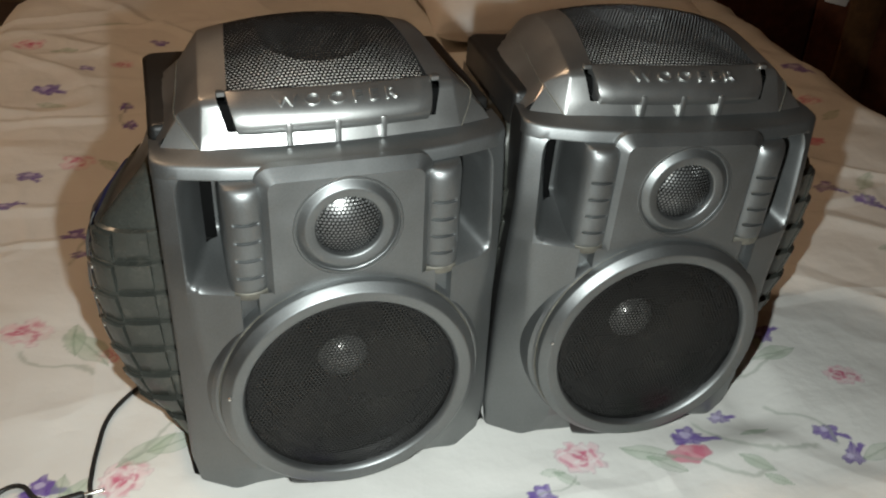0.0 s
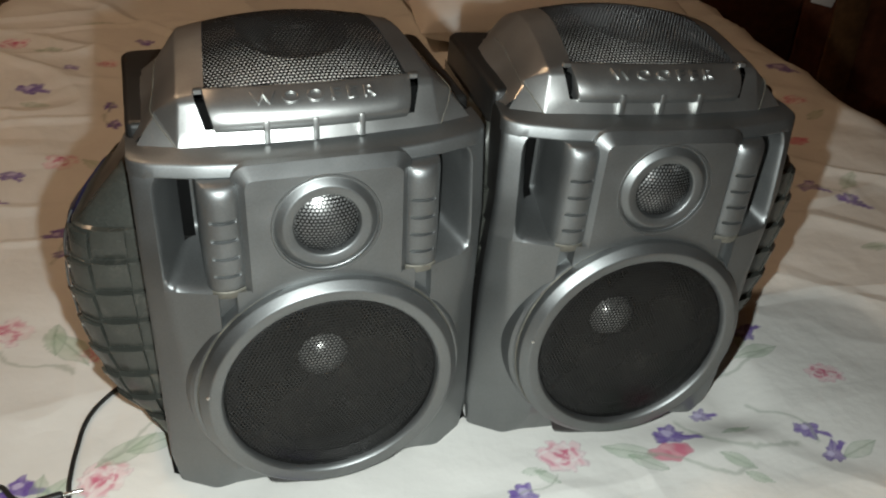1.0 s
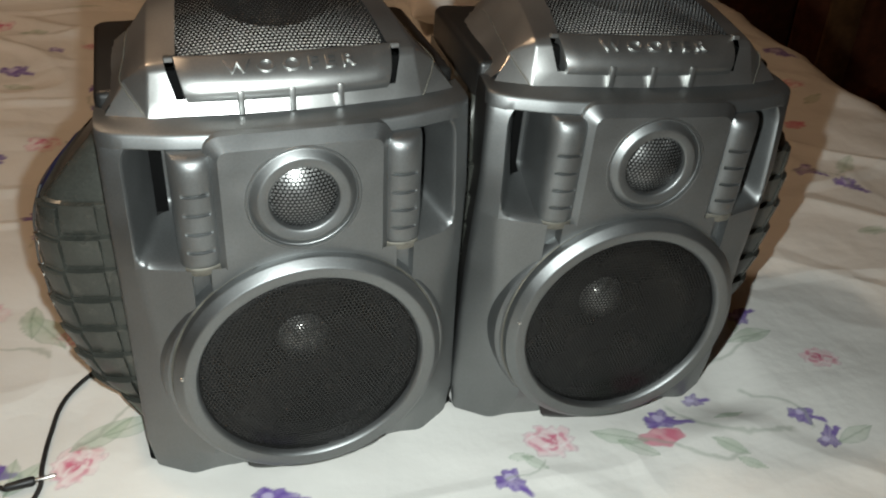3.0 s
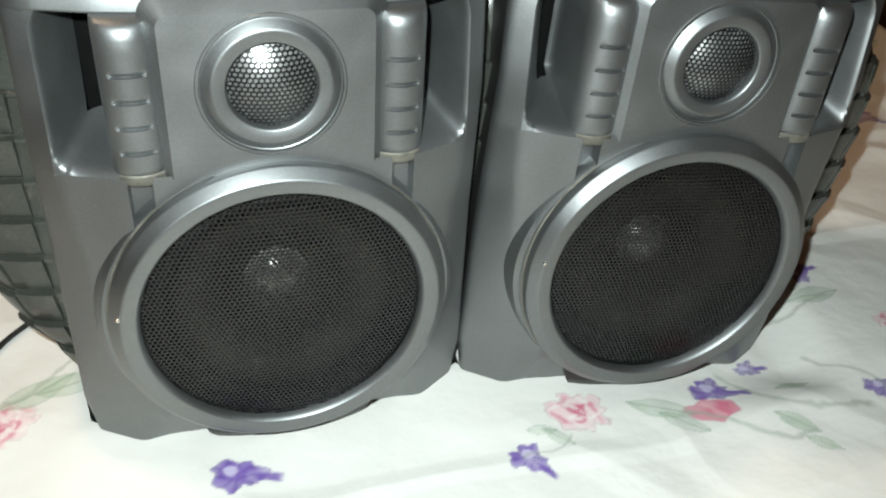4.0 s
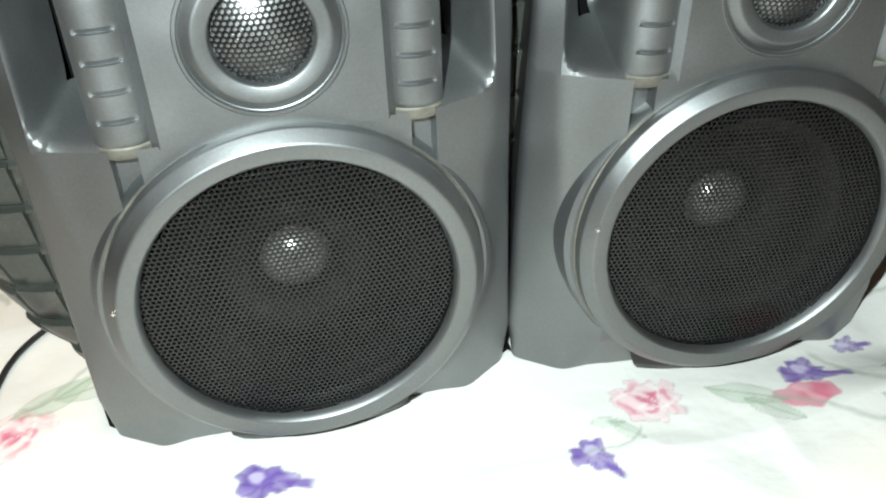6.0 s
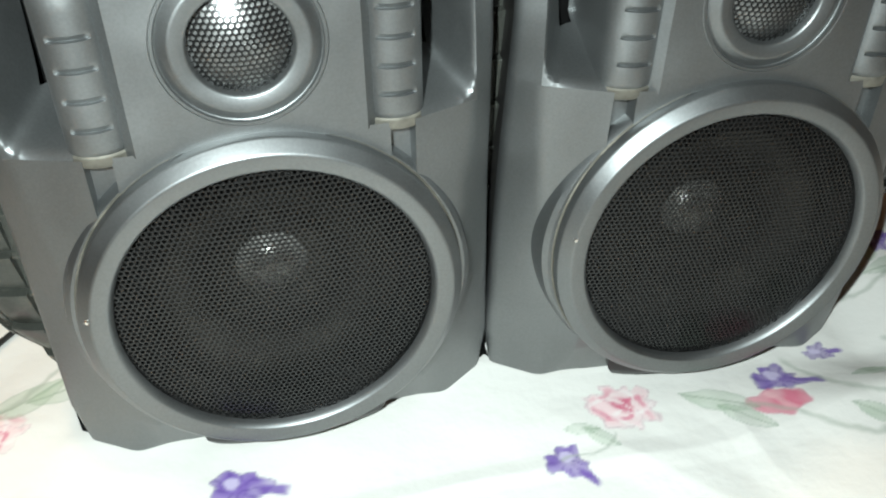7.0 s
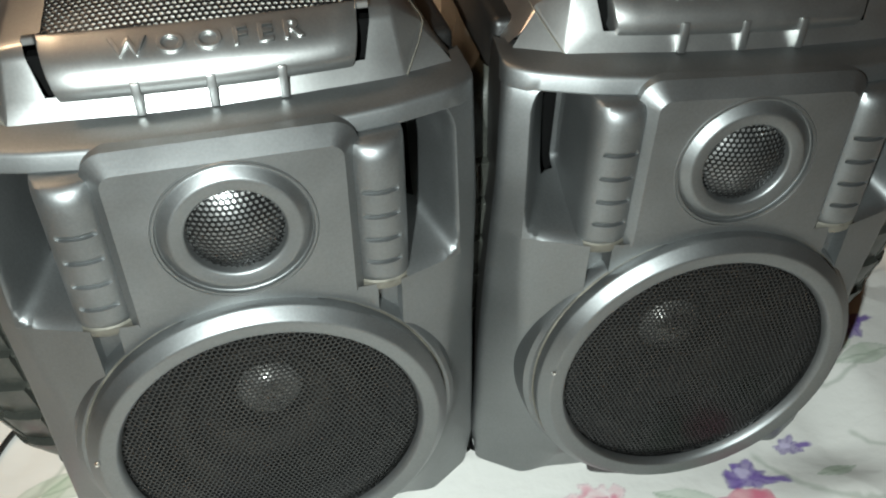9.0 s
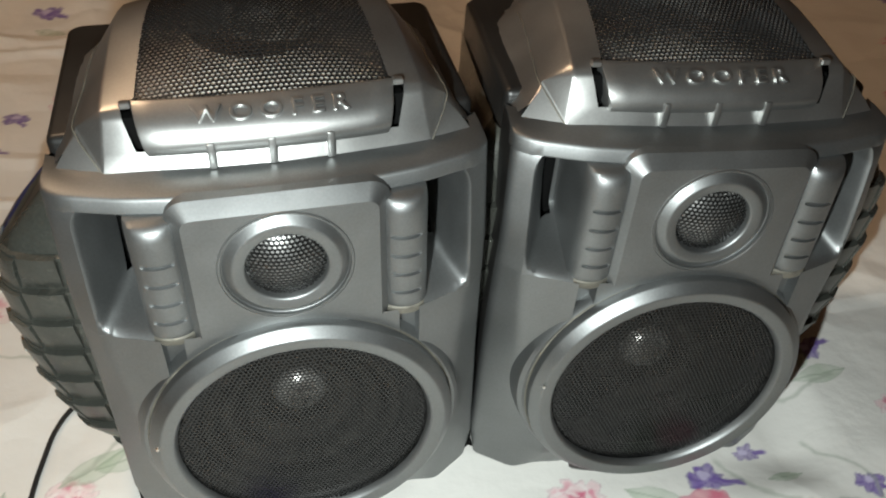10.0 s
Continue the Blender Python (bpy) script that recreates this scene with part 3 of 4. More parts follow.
    part("tweeter_ring", turned([(0.0392, -0.011), (0.0390, -0.0130), (0.0380, -0.0130), (0.0376, -0.0111), (0.0371, -0.0108), (0.0366, -0.0111), (0.0361, -0.0115), (0.0324, -0.0146), (0.0319, -0.0149), (0.0312, -0.0151), (0.0305, -0.0151), (0.0254, -0.0143), (0.0247, -0.0140), (0.0240, -0.0130), (0.0234, -0.0075)], c), RING, thing, "silver tweeter ring")
    part("tweeter_grille", perforated("tweeter_grille", 0.0029, 0.00124, lambda u, v: math.hypot(u, v) < 0.0234,
         lambda u, v: (u, -0.0100 - 0.0068 * (1 - (u * u + v * v) / 0.00056), TZ + v), GRILLE, (0, 0.0007, 0)), GRILLE, thing, "domed black perforated grille")
    part("tweeter_dome", turned([(0.0001, -0.0150), (0.006, -0.0145), (0.012, -0.0128), (0.017, -0.0106), (0.0205, -0.0085), (0.0236, -0.0068)], c, 40), DOME, thing)
    part("trim_line", turned([(0.0393, -0.0122), (0.0397, -0.0133), (0.0402, -0.0122)], c), SILVER_LIT, thing)
    part("dust_line", turned([(0.1021, -0.0112), (0.1027, -0.0119), (0.1034, -0.0109)], (0.0, WZ), 96), DUSTY, thing, "line of pale dust round the woofer")
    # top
    part("top_cover", top_cover(), SILVER_LIT, thing, "silver sloping top cover, lightened as if lit head-on", 18)
    bar = part("top_bar", top_bar(), SILVER_LIT, thing)
    part("lettering", lettering("WOOFER", 0.0105), SILVER_LIT, bar, "raised silver lettering WOOFER")
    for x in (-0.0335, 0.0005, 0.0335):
        part("rib", box(x - 0.0021, x + 0.0021, 0.0201, 0.034, 0.3078, 0.3245, 0.0006, 2), SILVER_LIT, thing)
    for s in (-1, 1):
        part("end_slot_backing", box(min(s * 0.0640, s * 0.0798), max(s * 0.0640, s * 0.0798), 0.0388, 0.0475, 0.3120, 0.3345, 0.0008, 1), SLOT_SHADE, thing, "near-black block with the bar-end slot's shade in its colour")
        part("clip", box(min(s * 0.0735, s * 0.0795), max(s * 0.0735, s * 0.0795), 0.0400, 0.0450, 0.3395, 0.3432, 0.0006, 1), SILVER_LIT, thing)
    part("top_grille", perforated("top_grille", 0.0031, 0.00132, lambda u, v: abs(u) < mesh_half(v + 0.12) + 0.0006 and 0.0405 < v + 0.12 < 0.192,
         lambda u, v: (u, v + 0.12, dome_z(u, v + 0.12) - 0.0006), GRILLE_TOP, (0, 0, -0.0007)), GRILLE_TOP, thing, "curved perforated metal top grille")
    for s in (-1, 1):
        line = [(s * 0.0946, 0.0283, 0.3068), (s * 0.1078, 0.0482, 0.3246)] + [(s * (0.1085 * (1 - 0.75 * max(0, y - 0.05))), y + 0.008 * max(0, 1 - (y - 0.04) / 0.05), dome_z(0.0905, y) - lerp((0.045, 0.09), (0.0135, 0.02), y) + 0.0001) for y in (0.048, 0.06, 0.075, 0.09, 0.105, 0.12, 0.135, 0.15)]
        seam = tube(line, 0.0004, 3)
        seam.materials.append(DUSTY)
        part("seam", seam, DUSTY, thing, "pale dusty seam")
    # the plate under the top grille, and the cone in its middle
    n = 48
    ring = [(math.cos(2 * math.pi * k / n), math.sin(2 * math.pi * k / n)) for k in range(n)]
    rows = []
    for f in (1.0, 0.75, 0.5, 0.25, 0.0):
        row = []
        for a, b in ring:
            k = 1 / max(abs(a), abs(b))
            x, y = 0.042 * a * (1 - f) + 0.070 * k * a * f, 0.108 + 0.042 * b * (1 - f) + (0.079 if b > 0 else 0.0655) * k * b * f
            x = max(-mesh_half(y) - 0.001, min(mesh_half(y) + 0.001, x))
            row.append((x, y, dome_z(x, y) - 0.0028))
        rows.append(row)
    plate = part("grille_plate", grid(rows, close_u=True), LINING, thing)
    rows = [[(r * a, 0.108 + r * b, dome_z(0.042 * a, 0.108 + 0.042 * b) - 0.0028 - d) for a, b in ring] for r, d in ((0.042, 0), (0.040, 0.001), (0.037, 0.004), (0.026, 0.013), (0.014, 0.021), (0.0001, 0.022))]
    part("top_driver", grid(rows, close_u=True), BASKET, plate, "dark cone under the top grille")
    part("chin", chin(), BLACK, thing)
    return tagged(thing, "silver and black plastic loudspeaker standing on the bedsheet", "loudspeaker", "pair of loudspeakers")


def standing(x, y, z, yaw, pitch, roll):
    return Matrix.Translation((x, y, z)) @ Matrix.Rotation(radians(yaw), 4, "Z") @ Matrix.Rotation(radians(pitch), 4, "X") @ Matrix.Rotation(radians(roll), 4, "Y")


LEFT = standing(-0.0384, 0.5383, 0.0, 19.3, 0.6, 1.0)
RIGHT = standing(0.2071, 0.6143, -0.008, 15.3, -0.6, 3.7)
first = speaker()
first.matrix_world = LEFT
copy_thing(first, RIGHT)


# ---- the bed ----
BED = pose(0.0, 0.0, 0.0, 0, 0, 11.5)
BX0, BX1, BY0, BY1 = -0.53, 1.02, -0.35, 2.05      # the mattress in the bed's own axes
rng = np.random.default_rng(4)
LATTICE = rng.random((64, 64))


def value_noise(x, y):
    xi, yi = np.floor(x).astype(int), np.floor(y).astype(int)
    fx, fy = x - xi, y - yi
    fx, fy = fx * fx * (3 - 2 * fx), fy * fy * (3 - 2 * fy)
    g = lambda a, b: LATTICE[a % 64, b % 64]
    return (g(xi, yi) * (1 - fx) + g(xi + 1, yi) * fx) * (1 - fy) + (g(xi, yi + 1) * (1 - fx) + g(xi + 1, yi + 1) * fx) * fy - 0.5


def sheet_height(x, y):
    """Folds and dents of the cloth, and the hollows under the speakers."""
    wx, wy = x + 0.03 * value_noise(x * 9, y * 9), y + 0.03 * value_noise(x * 9 + 20, y * 9 + 7)
    z = 0.010 * value_noise(wx * 5, wy * 5) + 0.005 * value_noise(wx * 12 + 3, wy * 12)
    fold = 1 - 2 * np.abs(value_noise(wx * 3.4 + wy * 5.5, wy * 2.2 - wx * 1.1 + 11))
    far = 0.3 + 0.9 * np.clip((y - 0.72) / 0.5, 0, 1)
    z = z + 0.007 * far * np.clip(fold - 0.72, 0, 1) / 0.28
    fold = 1 - 2 * np.abs(value_noise(wx * 2.1 + 31, wy * 9.5 - wx * 2.5 + 5))
    z = z + 0.005 * far * np.clip(fold - 0.78, 0, 1) / 0.22
    fine = 1 - 2 * np.abs(value_noise(wx * 14 + wy * 6, wy * 9 - wx * 4))
    z = z + 0.0018 * np.clip(fine - 0.6, 0, 1) / 0.4 - 0.004
    for m in (LEFT, RIGHT):
        inv = m.inverted()
        lx, ly = inv[0][0] * x + inv[0][1] * y + inv[0][3], inv[1][0] * x + inv[1][1] * y + inv[1][3]
        cxl, cyl = np.clip(lx, -0.13, 0.13), np.clip(ly, -0.004, 0.203)
        d = np.hypot(lx - cxl, ly - cyl)
        k = np.clip(1 - d / 0.06, 0, 1)
        k = k * k * (3 - 2 * k)
        bottom = m[2][3] + m[2][0] * cxl + m[2][1] * cyl - 0.0008
        z = z * (1 - k) + bottom * k
    return z


def paint(col, x, y, kind, cx, cy, size, turn, squash=1.0, seed=0):
    """Prints one flower, leaf or stem on the cloth's colours, where (x, y) are the cloth's points."""
    sel = np.nonzero((np.abs(x - cx) < size * 2.6) & (np.abs(y - cy) < size * 2.6))[0]
    if not len(sel):
        return
    px, py = x[sel] - cx, y[sel] - cy
    c, s = math.cos(radians(turn)), math.sin(radians(turn))
    u, v = (px * c + py * s) / size, (-px * s + py * c) / size / squash
    wild = 0.3 if kind in ("leaf", "stem") else 1.0
    u = u + wild * (0.30 * value_noise(px * 70 + seed * 3.1, py * 70) + 0.14 * value_noise(px * 210, py * 210 + seed))
    v = v + wild * (0.30 * value_noise(px * 70 + 9, py * 70 + seed * 2.3) + 0.14 * value_noise(px * 210 + seed, py * 210 + 5))
    r, th = np.hypot(u, v), np.arctan2(v, u)
    wash = 0.75 + 0.5 * value_noise(px * 120 + seed, py * 120) + 0.5 * value_noise(px * 40, py * 40 + seed)

    def blend(mask, colour):
        mask = np.clip(mask, 0, 1)[:, None]
        col[sel] = col[sel] * (1 - mask) + np.array(colour) * mask

    if kind == "violet":
        edge = 0.78 + 0.16 * np.cos(3 * th + seed) + 0.09 * np.cos(7 * th + seed * 2)
        body = np.clip((edge - r) / 0.12, 0, 1)
        blend(body * np.clip(wash, 0.6, 1), (0.20, 0.125, 0.41))
        vein = np.clip(np.cos(9 * th + 4 * r) * 1.6 - 0.7, 0, 1) * body
        blend(vein * 0.55, (0.09, 0.05, 0.25))
        blend(np.clip((0.3 - np.hypot(u + 0.1, v - 0.22)) / 0.1, 0, 1) * 0.75, (0.66, 0.6, 0.78))
        rim = np.clip(1 - np.abs(edge - r - 0.06) / 0.06, 0, 1)
        blend(rim * 0.5, (0.08, 0.045, 0.22))
        tail = np.clip((0.24 - np.abs(v + 0.25 + 0.35 * (u - 0.7))) / 0.1, 0, 1) * np.clip((u - 0.35) / 0.2, 0, 1) * np.clip((1.3 - u) / 0.2, 0, 1)
        blend(tail * 0.9, (0.16, 0.09, 0.36))
    elif kind == "rose":
        edge = 0.95 + 0.05 * np.cos(5 * th + seed) + 0.07 * np.cos(9 * th + 2 * seed) + 0.05 * np.cos(14 * th)
        body = np.clip((edge - r) / 0.2, 0, 1)
        blend(body * np.clip(wash, 0.3, 1) * 0.75, (0.80, 0.55, 0.58))
        swirl = np.clip(np.sin(2.5 * th + 9 * r + seed) * 1.4 - 0.2, 0, 1) * body * np.clip((0.95 - r) / 0.4, 0, 1)
        blend(swirl * 0.75, (0.62, 0.16, 0.25))
        core = np.clip((0.38 - np.hypot(u + 0.1, v - 0.1)) / 0.2, 0, 1)
        blend(core * np.clip(wash, 0.4, 1) * 0.85, (0.55, 0.08, 0.17))
        blend(np.clip(np.sin(4 * th - 8 * r) - 0.55, 0, 1) * body * 1.4, (0.84, 0.8, 0.78))
        blend(np.clip(1 - np.abs(edge - r - 0.08) / 0.05, 0, 1) * np.clip(wash - 0.3, 0, 1) * 0.8, (0.42, 0.24, 0.3))
        petal = np.clip(1 - np.abs(np.sin(2 * th + 5 * r + seed)) / 0.12, 0, 1) * body
        blend(petal * np.clip(wash - 0.35, 0, 1) * 0.8, (0.5, 0.25, 0.32))
    elif kind == "bud":
        edge = 0.8 + 0.1 * np.cos(2 * th) + 0.06 * np.cos(6 * th + seed)
        body = np.clip((edge - r) / 0.16, 0, 1)
        blend(body * np.clip(wash, 0.45, 1), (0.68, 0.2, 0.28))
        blend(np.clip(np.cos(7 * u + 3 * v) - 0.4, 0, 1) * body, (0.8, 0.5, 0.52))
        blend(np.clip(1 - np.abs(edge - r - 0.08) / 0.09, 0, 1) * 0.5, (0.55, 0.1, 0.2))
    elif kind == "leaf":
        w = 0.42 * np.clip(1 - u * u, 0, 1)
        body = np.clip((w - np.abs(v)) / 0.08, 0, 1)
        blend(body * np.clip(wash * 0.6, 0.12, 0.7), (0.38, 0.48, 0.35))
        blend(np.clip((0.05 - np.abs(v)) / 0.04, 0, 1) * (np.abs(u) < 1) * 0.5, (0.22, 0.3, 0.2))
        blend(np.clip(1 - np.abs(w - np.abs(v) - 0.04) / 0.05, 0, 1) * (np.abs(u) < 1) * 0.4, (0.25, 0.33, 0.24))
    else:
        curve = np.abs(v - 0.25 * np.sin(2.4 * u + seed))
        blend(np.clip((0.075 - curve) / 0.06, 0, 1) * np.clip((1 - np.abs(u)) / 0.1, 0, 1) * 0.55, (0.36, 0.4, 0.33))


PRINT = [
    # the blossoms that lie round the speakers
    ("violet", -0.062, 0.487, 0.022, 20), ("violet", 0.130, 0.522, 0.019, -20), ("violet", 0.273, 0.607, 0.021, 10), ("violet", 0.310, 0.640, 0.014, 30),
    ("violet", 0.401, 0.608, 0.016, 0), ("violet", 0.416, 0.582, 0.016, 60), ("violet", 0.382, 0.757, 0.018, 50), ("violet", 0.570, 1.108, 0.024, -30),
    ("violet", 0.611, 1.067, 0.024, -25), ("violet", 0.664, 1.574, 0.030, -10), ("violet", -0.657, 1.372, 0.030, 5), ("violet", -0.554, 1.062, 0.022, -20),
    ("violet", -0.546, 0.976, 0.020, 40), ("violet", -0.430, 0.913, 0.022, -15), ("violet", -0.297, 0.503, 0.020, 15), ("violet", -0.536, 1.603, 0.024, -40),
    ("violet", -0.50, 1.31, 0.016, -60), ("violet", -0.472, 1.245, 0.018, -50), ("violet", -0.627, 1.466, 0.018, -10), ("violet", -0.405, 0.868, 0.014, 20),
    ("rose", 0.168, 0.571, 0.026, -15), ("bud", 0.269, 0.580, 0.023, 10), ("rose", 0.446, 0.694, 0.022, 10), ("rose", 0.641, 1.419, 0.028, 0),
    ("rose", -0.400, 0.708, 0.032, 10), ("rose", -0.497, 1.103, 0.028, 0), ("rose", -0.229, 0.515, 0.026, 70), ("rose", -0.778, 1.579, 0.034, 0),
    ("rose", -0.569, 1.488, 0.024, 0), ("rose", -0.300, 0.676, 0.016, 0), ("bud", 0.60, 1.26, 0.022, 20),
    ("leaf", -0.324, 0.686, 0.036, 140), ("leaf", -0.345, 0.70, 0.028, 110), ("leaf", 0.385, 0.726, 0.026, 20), ("leaf", 0.372, 0.742, 0.014, 80), ("leaf", 0.325, 0.566, 0.017, -30), ("leaf", 0.230, 0.580, 0.026, 170),
    ("leaf", -0.222, 0.549, 0.030, 50), ("leaf", -0.20, 0.56, 0.026, 30), ("leaf", 0.443, 0.588, 0.022, 30), ("leaf", 0.338, 0.547, 0.014, -25), ("leaf", 0.627, 1.121, 0.03, 60),
    ("leaf", -0.668, 1.709, 0.034, 20), ("leaf", -0.622, 1.307, 0.03, -10), ("leaf", 0.152, 0.543, 0.014, -30), ("leaf", 0.140, 0.548, 0.012, 10), ("leaf", 0.245, 0.566, 0.02, 150),
    ("leaf", 0.335, 0.612, 0.016, 20), ("leaf", -0.268, 0.498, 0.022, 60), ("leaf", -0.45, 1.10, 0.024, -30), ("leaf", -0.70, 1.55, 0.028, 0), ("leaf", -0.28, 0.50, 0.02, 100), ("leaf", 0.60, 0.95, 0.022, 10), ("leaf", 0.66, 1.36, 0.024, 40),
    ("stem", 0.145, 0.533, 0.022, 45), ("stem", 0.33, 0.60, 0.06, -20), ("stem", 0.385, 0.625, 0.04, 120), ("stem", -0.21, 0.575, 0.05, 40), ("stem", -0.40, 0.89, 0.05, 70),
    ("stem", -0.49, 1.28, 0.05, 120), ("stem", 0.29, 0.565, 0.05, 0), ("stem", 0.59, 1.09, 0.05, 150), ("stem", 0.36, 0.71, 0.04, 10), ("stem", -0.35, 0.66, 0.05, 150),
]


def sheet():
    # fine where the camera comes near, coarse far off; in the bed's own axes
    xs = np.unique(np.concatenate([np.arange(BX0, -0.2, 0.0032), np.arange(-0.2, 0.62, 0.0015), np.arange(0.62, 0.72, 0.003), np.arange(0.72, BX1, 0.005), [BX1]]).round(5))
    ys = np.unique(np.concatenate([np.arange(BY0, 0.30, 0.012), np.arange(0.30, 0.36, 0.004), np.arange(0.36, 0.78, 0.0015), np.arange(0.78, 1.3, 0.0026), np.arange(1.3, BY1, 0.0042), [BY1]]).round(5))
    # the cloth turns down over the mattress's edges
    drop = np.array([0.0, 0.012, 0.05, 0.10, 0.16, 0.22])
    gx = np.concatenate([BX0 - np.array([0.03, 0.028, 0.026, 0.024, 0.02, 0.01])[:6], xs, BX1 + np.array([0.01, 0.02, 0.024, 0.026, 0.028, 0.03])])
    gy = np.concatenate([BY0 - np.array([0.03, 0.028, 0.026, 0.024, 0.02, 0.01]), ys, BY1 + np.array([0.01, 0.02, 0.024, 0.026, 0.028, 0.03])])
    dx = np.concatenate([drop[::-1] + 0.004, np.zeros(len(xs)), drop + 0.004])
    dy = np.concatenate([drop[::-1] + 0.004, np.zeros(len(ys)), drop + 0.004])
    X, Y = np.meshgrid(gx, gy)
    Z = -np.maximum(*np.meshgrid(dx, dy))
    lx, ly = X.ravel(), Y.ravel()
    wx = BED[0][0] * lx + BED[0][1] * ly
    wy = BED[1][0] * lx + BED[1][1] * ly
    wz = Z.ravel() + sheet_height(wx, wy)
    # round the long edges off
    for e in (lx - BX0, BX1 - lx, ly - BY0, BY1 - ly):
        k = np.clip(1 - e / 0.05, 0, 1)
        wz -= 0.014 * k * k
    # hem waves
    wave = 0.012 * np.sin(ly * 31 + 2 * np.sin(ly * 7)) * np.clip(-Z.ravel() / 0.2, 0, 1)
    wx += wave
    ny, nx = X.shape
    me = bpy.data.meshes.new("bedsheet")
    idx = np.arange(nx * ny).reshape(ny, nx)
    quads = np.stack([idx[:-1, :-1], idx[:-1, 1:], idx[1:, 1:], idx[1:, :-1]], -1).reshape(-1, 4)
    me.vertices.add(nx * ny)
    me.vertices.foreach_set("co", np.stack([wx, wy, wz], 1).astype(np.float32).ravel())
    me.loops.add(quads.size)
    me.loops.foreach_set("vertex_index", quads.ravel().astype(np.int32))
    me.polygons.add(len(quads))
    me.polygons.foreach_set("loop_start", np.arange(0, quads.size, 4, dtype=np.int32))
    me.polygons.foreach_set("use_smooth", np.ones(len(quads), dtype=bool))
    me.update()
    col = np.tile(np.array([0.77, 0.755, 0.715]), (nx * ny, 1))
    for k, (kind, cx, cy, size, turn) in enumerate(PRINT):
        paint(col, wx, wy, kind, cx, cy, size, turn, 0.8 if kind in ("violet", "bud", "rose") else 1.0, k)
    at = me.color_attributes.new("print", "FLOAT_COLOR", "POINT")
    at.data.foreach_set("color", np.concatenate([col, np.ones((nx * ny, 1))], 1).astype(np.float32).ravel())
    me.materials.append(COTTON)
    return tagged(new("bedsheet", me), "white cotton bedsheet printed with roses and violets", "bedsheet")


sheet()


def slab(name, x0, x1, y0, y1, z0, z1, mat, label, category, m=None, kind="", bevel=0.0):
    ob = new(name, finish(name, box(x0, x1, y0, y1, z0, z1, bevel) if bevel else box(x0, x1, y0, y1, z0, z1, 0), mat))
    if m is not None:
        ob.matrix_world = m
    return tagged(ob, label, category, kind=kind)


slab("mattress", BX0, BX1, BY0, BY1, -0.24, -0.03, PAPER, "thick white mattress under the floral sheet", "mattress", BED, bevel=0.02)
slab("bed_base", BX0 - 0.01, BX1 + 0.01, BY0 - 0.01, BY1 + 0.01, -0.5, -0.24, WOOD, "dark wooden bed base under the mattress", "bed base", BED, bevel=0.006)


def pillow(cx, cy, turn, hw, hd, h):
    n = 90
    uv = np.array([(2 * i / n - 1, 2 * j / n - 1) for j in range(n + 1) for i in range(n + 1)])
    u, v = uv[:, 0], uv[:, 1]
    full = np.clip(1 - np.abs(u) ** 4, 0, 1) ** 0.45 * np.clip(1 - np.abs(v) ** 4, 0, 1) ** 0.45
    crease = value_noise(u * 5 + 4, v * 6) * 0.14 + value_noise(u * 13, v * 11 + 3) * 0.05
    edge = 1 - 0.06 * (1 - np.abs(u)) * np.abs(v) - 0.06 * (1 - np.abs(v)) * np.abs(u)
    bm_v = []
    for top in (1, -1):
        z = h * (0.42 + top * 0.58 * full * (1 + crease * (top > 0)) * (1 if top > 0 else 0.7))
        bm_v.append(np.stack([u * hw * edge, v * hd * edge, z], 1))
    allv = np.concatenate(bm_v)
    idx = np.arange((n + 1) ** 2).reshape(n + 1, n + 1)
    q = np.stack([idx[:-1, :-1], idx[:-1, 1:], idx[1:, 1:], idx[1:, :-1]], -1).reshape(-1, 4)
    quads = np.concatenate([q, q[:, ::-1] + (n + 1) ** 2])
    me = bpy.data.meshes.new("pillow")
    me.from_pydata(allv.tolist(), [], quads.tolist())
    me.polygons.foreach_set("use_smooth", [True] * len(me.polygons))
    col = np.tile(np.array([0.80, 0.77, 0.73]), (len(allv), 1))
    for k, (kind, a, b, size, t) in enumerate((("violet", -0.19, -0.10, 0.02, 30), ("violet", -0.16, -0.155, 0.022, 80), ("rose", -0.02, -0.05, 0.03, 0), ("leaf", -0.1, -0.12, 0.03, 20), ("violet", 0.15, -0.12, 0.022, 0), ("rose", 0.2, 0.02, 0.03, 20), ("rose", -0.28, 0.02, 0.03, 0))):
        paint(col, allv[:, 0], allv[:, 1], kind, a, b, size, t, 0.8, k)
    at = me.color_attributes.new("print", "FLOAT_COLOR", "POINT")
    at.data.foreach_set("color", np.concatenate([col, np.ones((len(allv), 1))], 1).astype(np.float32).ravel())
    me.materials.append(COTTON)
    ob = new("pillow", me)
    ob.matrix_world = pose(cx, cy, -0.006, 0, 0, turn)
    return tagged(ob, "plump floral cotton pillow lying on the bedsheet", "pillow")


pillow(0.205, 1.83, 14, 0.27, 0.21, 0.13)


# ---- the cord ----
def on_bed(x, y, up=0.0):
    return (x, y, float(sheet_height(np.array([x]), np.array([y]))[0]) + up)


cord = new("audio_cord")
wire = tube([on_bed(-0.13, 0.79, 0.05), on_bed(-0.2, 0.72, 0.012), on_bed(-0.243, 0.645, 0.003), on_bed(-0.262, 0.612, 0.003), on_bed(-0.2685, 0.585, 0.003), on_bed(-0.2655, 0.55, 0.003),
             on_bed(-0.256, 0.508, 0.003), on_bed(-0.25, 0.485, 0.003), on_bed(-0.26, 0.455, 0.003), on_bed(-0.30, 0.44, 0.003), on_bed(-0.335, 0.462, 0.003), on_bed(-0.33, 0.495, 0.003), on_bed(-0.315, 0.502, 0.005), on_bed(-0.295, 0.489, 0.005), on_bed(-0.275, 0.4835, 0.0055)], 0.0021)
wire.materials.append(CORD)
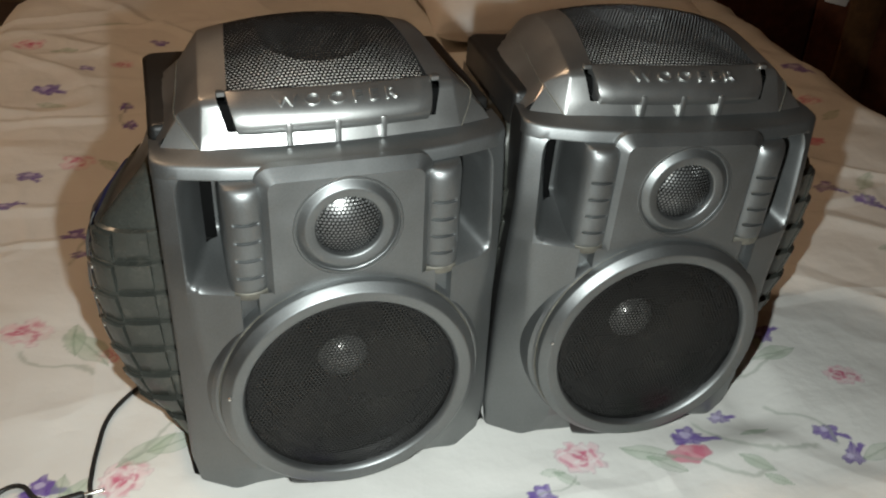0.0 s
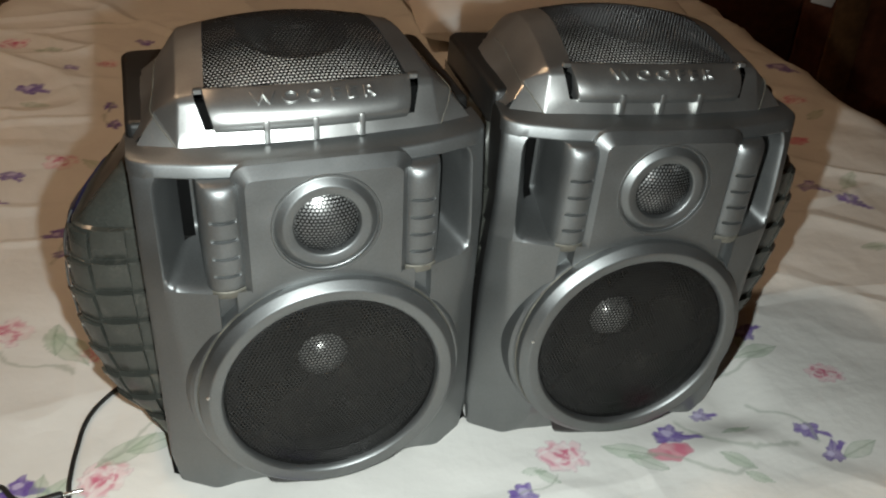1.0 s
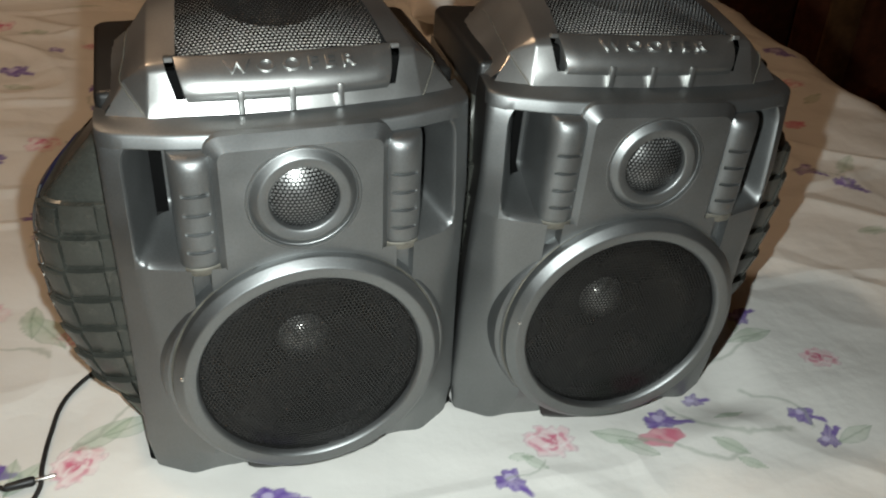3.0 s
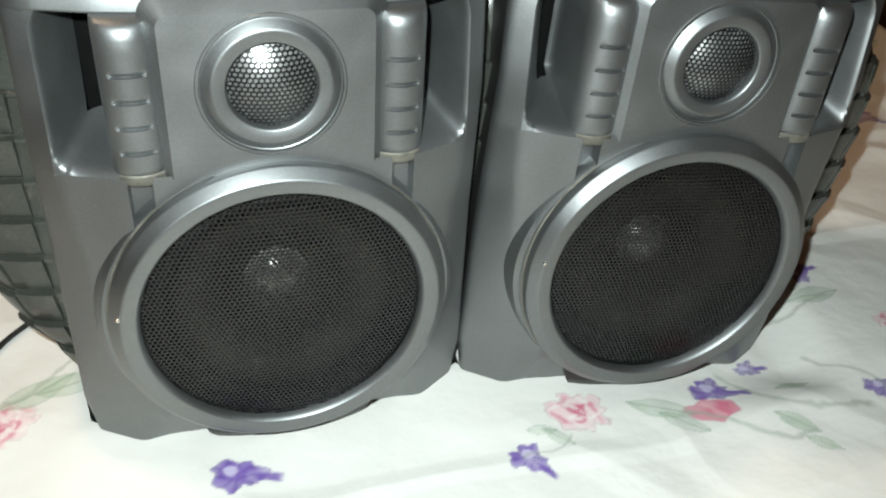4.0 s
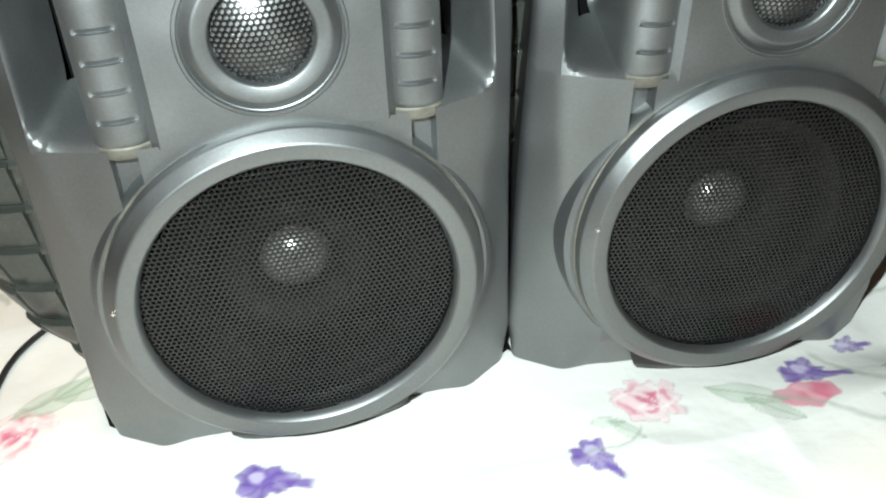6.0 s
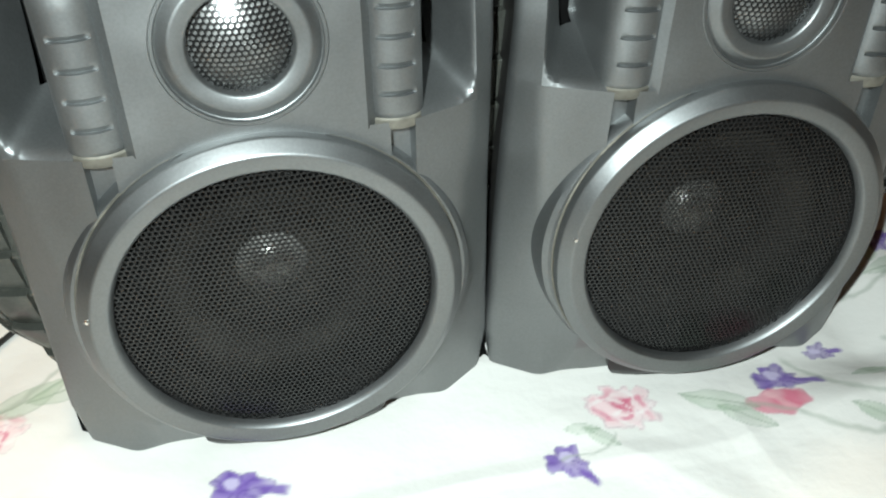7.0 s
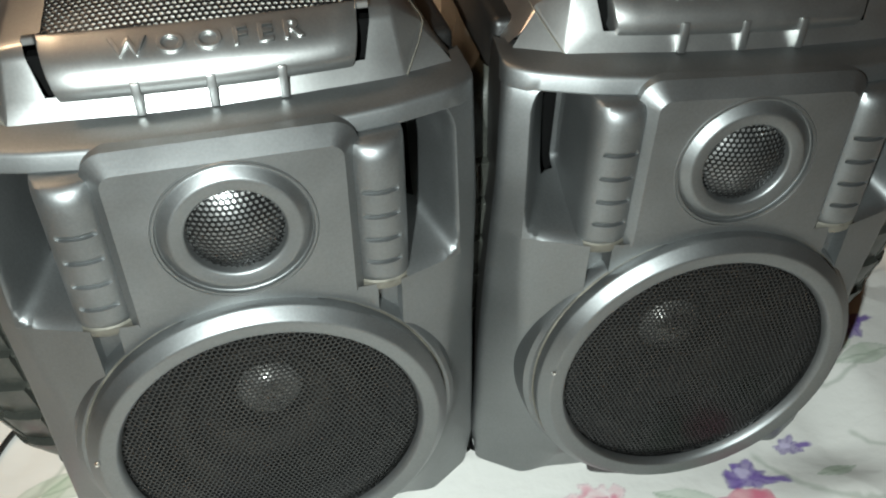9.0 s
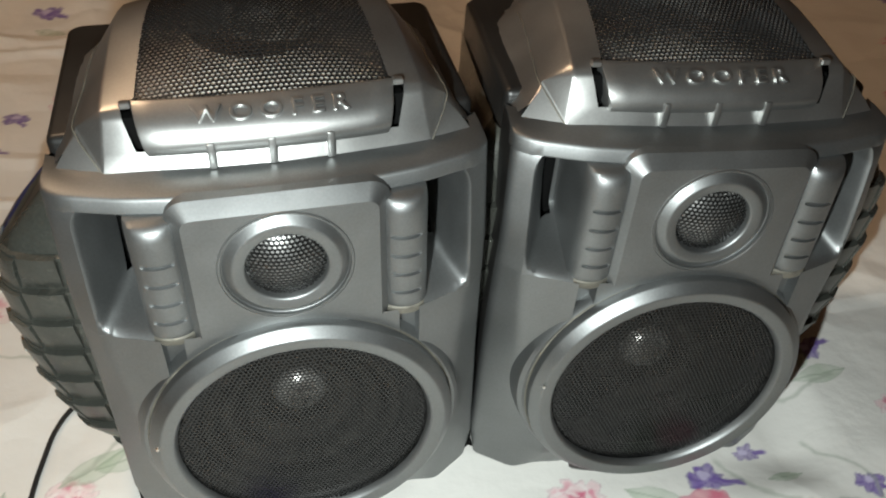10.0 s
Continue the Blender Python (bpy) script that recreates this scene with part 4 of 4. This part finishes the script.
part("wire", wire, CORD, cord)


def stub(x0, x1, r0, r1, n=14):
    rows = [[(x0 + (x1 - x0) * a, r * math.cos(2 * math.pi * k / n), r * math.sin(2 * math.pi * k / n)) for k in range(n)] for a, r in ((0, 0.0004), (0, r0), (0.9, r1), (1, r1 * 0.75), (1, 0.0003))]
    return tidy(grid(rows, close_u=True))


plug = part("plug", stub(-0.022, 0.0, 0.0034, 0.0042), CORD, cord)
part("tip", stub(0.0, 0.016, 0.0018, 0.0017), CHROME, plug, "nickel jack tip")
plug.matrix_world = Matrix.Translation(on_bed(-0.255, 0.4925, 0.0055)) @ pose(0, 0, 0, 0, 0, 24)
tagged(cord, "thin black audio cord with jack plug on the bedsheet", "cable")


# ---- the room ----
slab("floor", -2.2, 2.4, -1.8, 3.6, -0.54, -0.5, FLOOR, "dark cement floor", "floor", kind="structure")
slab("ceiling", -2.2, 2.4, -1.8, 3.6, 2.2, 2.3, CEILING, "warm painted ceiling", "ceiling", kind="structure")
slab("wall_north", -2.2, 2.4, 3.4, 3.5, -0.5, 2.2, PLASTER, "warm painted wall", "wall", kind="structure")
slab("wall_south", -2.2, 2.4, -1.7, -1.6, -0.5, 2.2, PLASTER, "warm painted wall", "wall", kind="structure")
slab("wall_west", -2.2, -2.1, -1.6, 3.4, -0.5, 2.2, PLASTER, "warm painted wall", "wall", kind="structure")
slab("wall_east", 2.3, 2.4, -1.6, 3.4, -0.5, 2.2, PLASTER, "warm painted wall", "wall", kind="structure")


def wardrobe():
    thing = new("wardrobe")
    thing.matrix_world = pose(1.0, 2.42, -0.5, 0, 0, 11.5)
    part("body", box(-0.65, 0.65, 0.0, 0.5, 0.0, 1.9, 0.006), WOOD, thing)
    for s in (-1, 1):
        part("door", box(min(s * 0.004, s * 0.63), max(s * 0.004, s * 0.63), -0.022, -0.0005, 0.06, 1.86, 0.004), WOOD, thing)
    part("stile", box(0.098, 0.2, -0.034, -0.0225, 0.03, 1.88, 0.004), STILE, thing, "brown upright stile")
    return tagged(thing, "dark red-brown wooden wardrobe beyond the bed", "wardrobe")


wardrobe()

note = slab("paper_note", -0.035, 0.035, -0.0012, 0.0, 0.0, 0.1, PAPER, "small white paper note stuck to the wardrobe door", "note", bevel=0.0004)
note.matrix_world = pose(1.0, 2.42, -0.5, 0, 0, 11.5) @ pose(0.055, -0.0222, 0.384, 0, 14, 0)
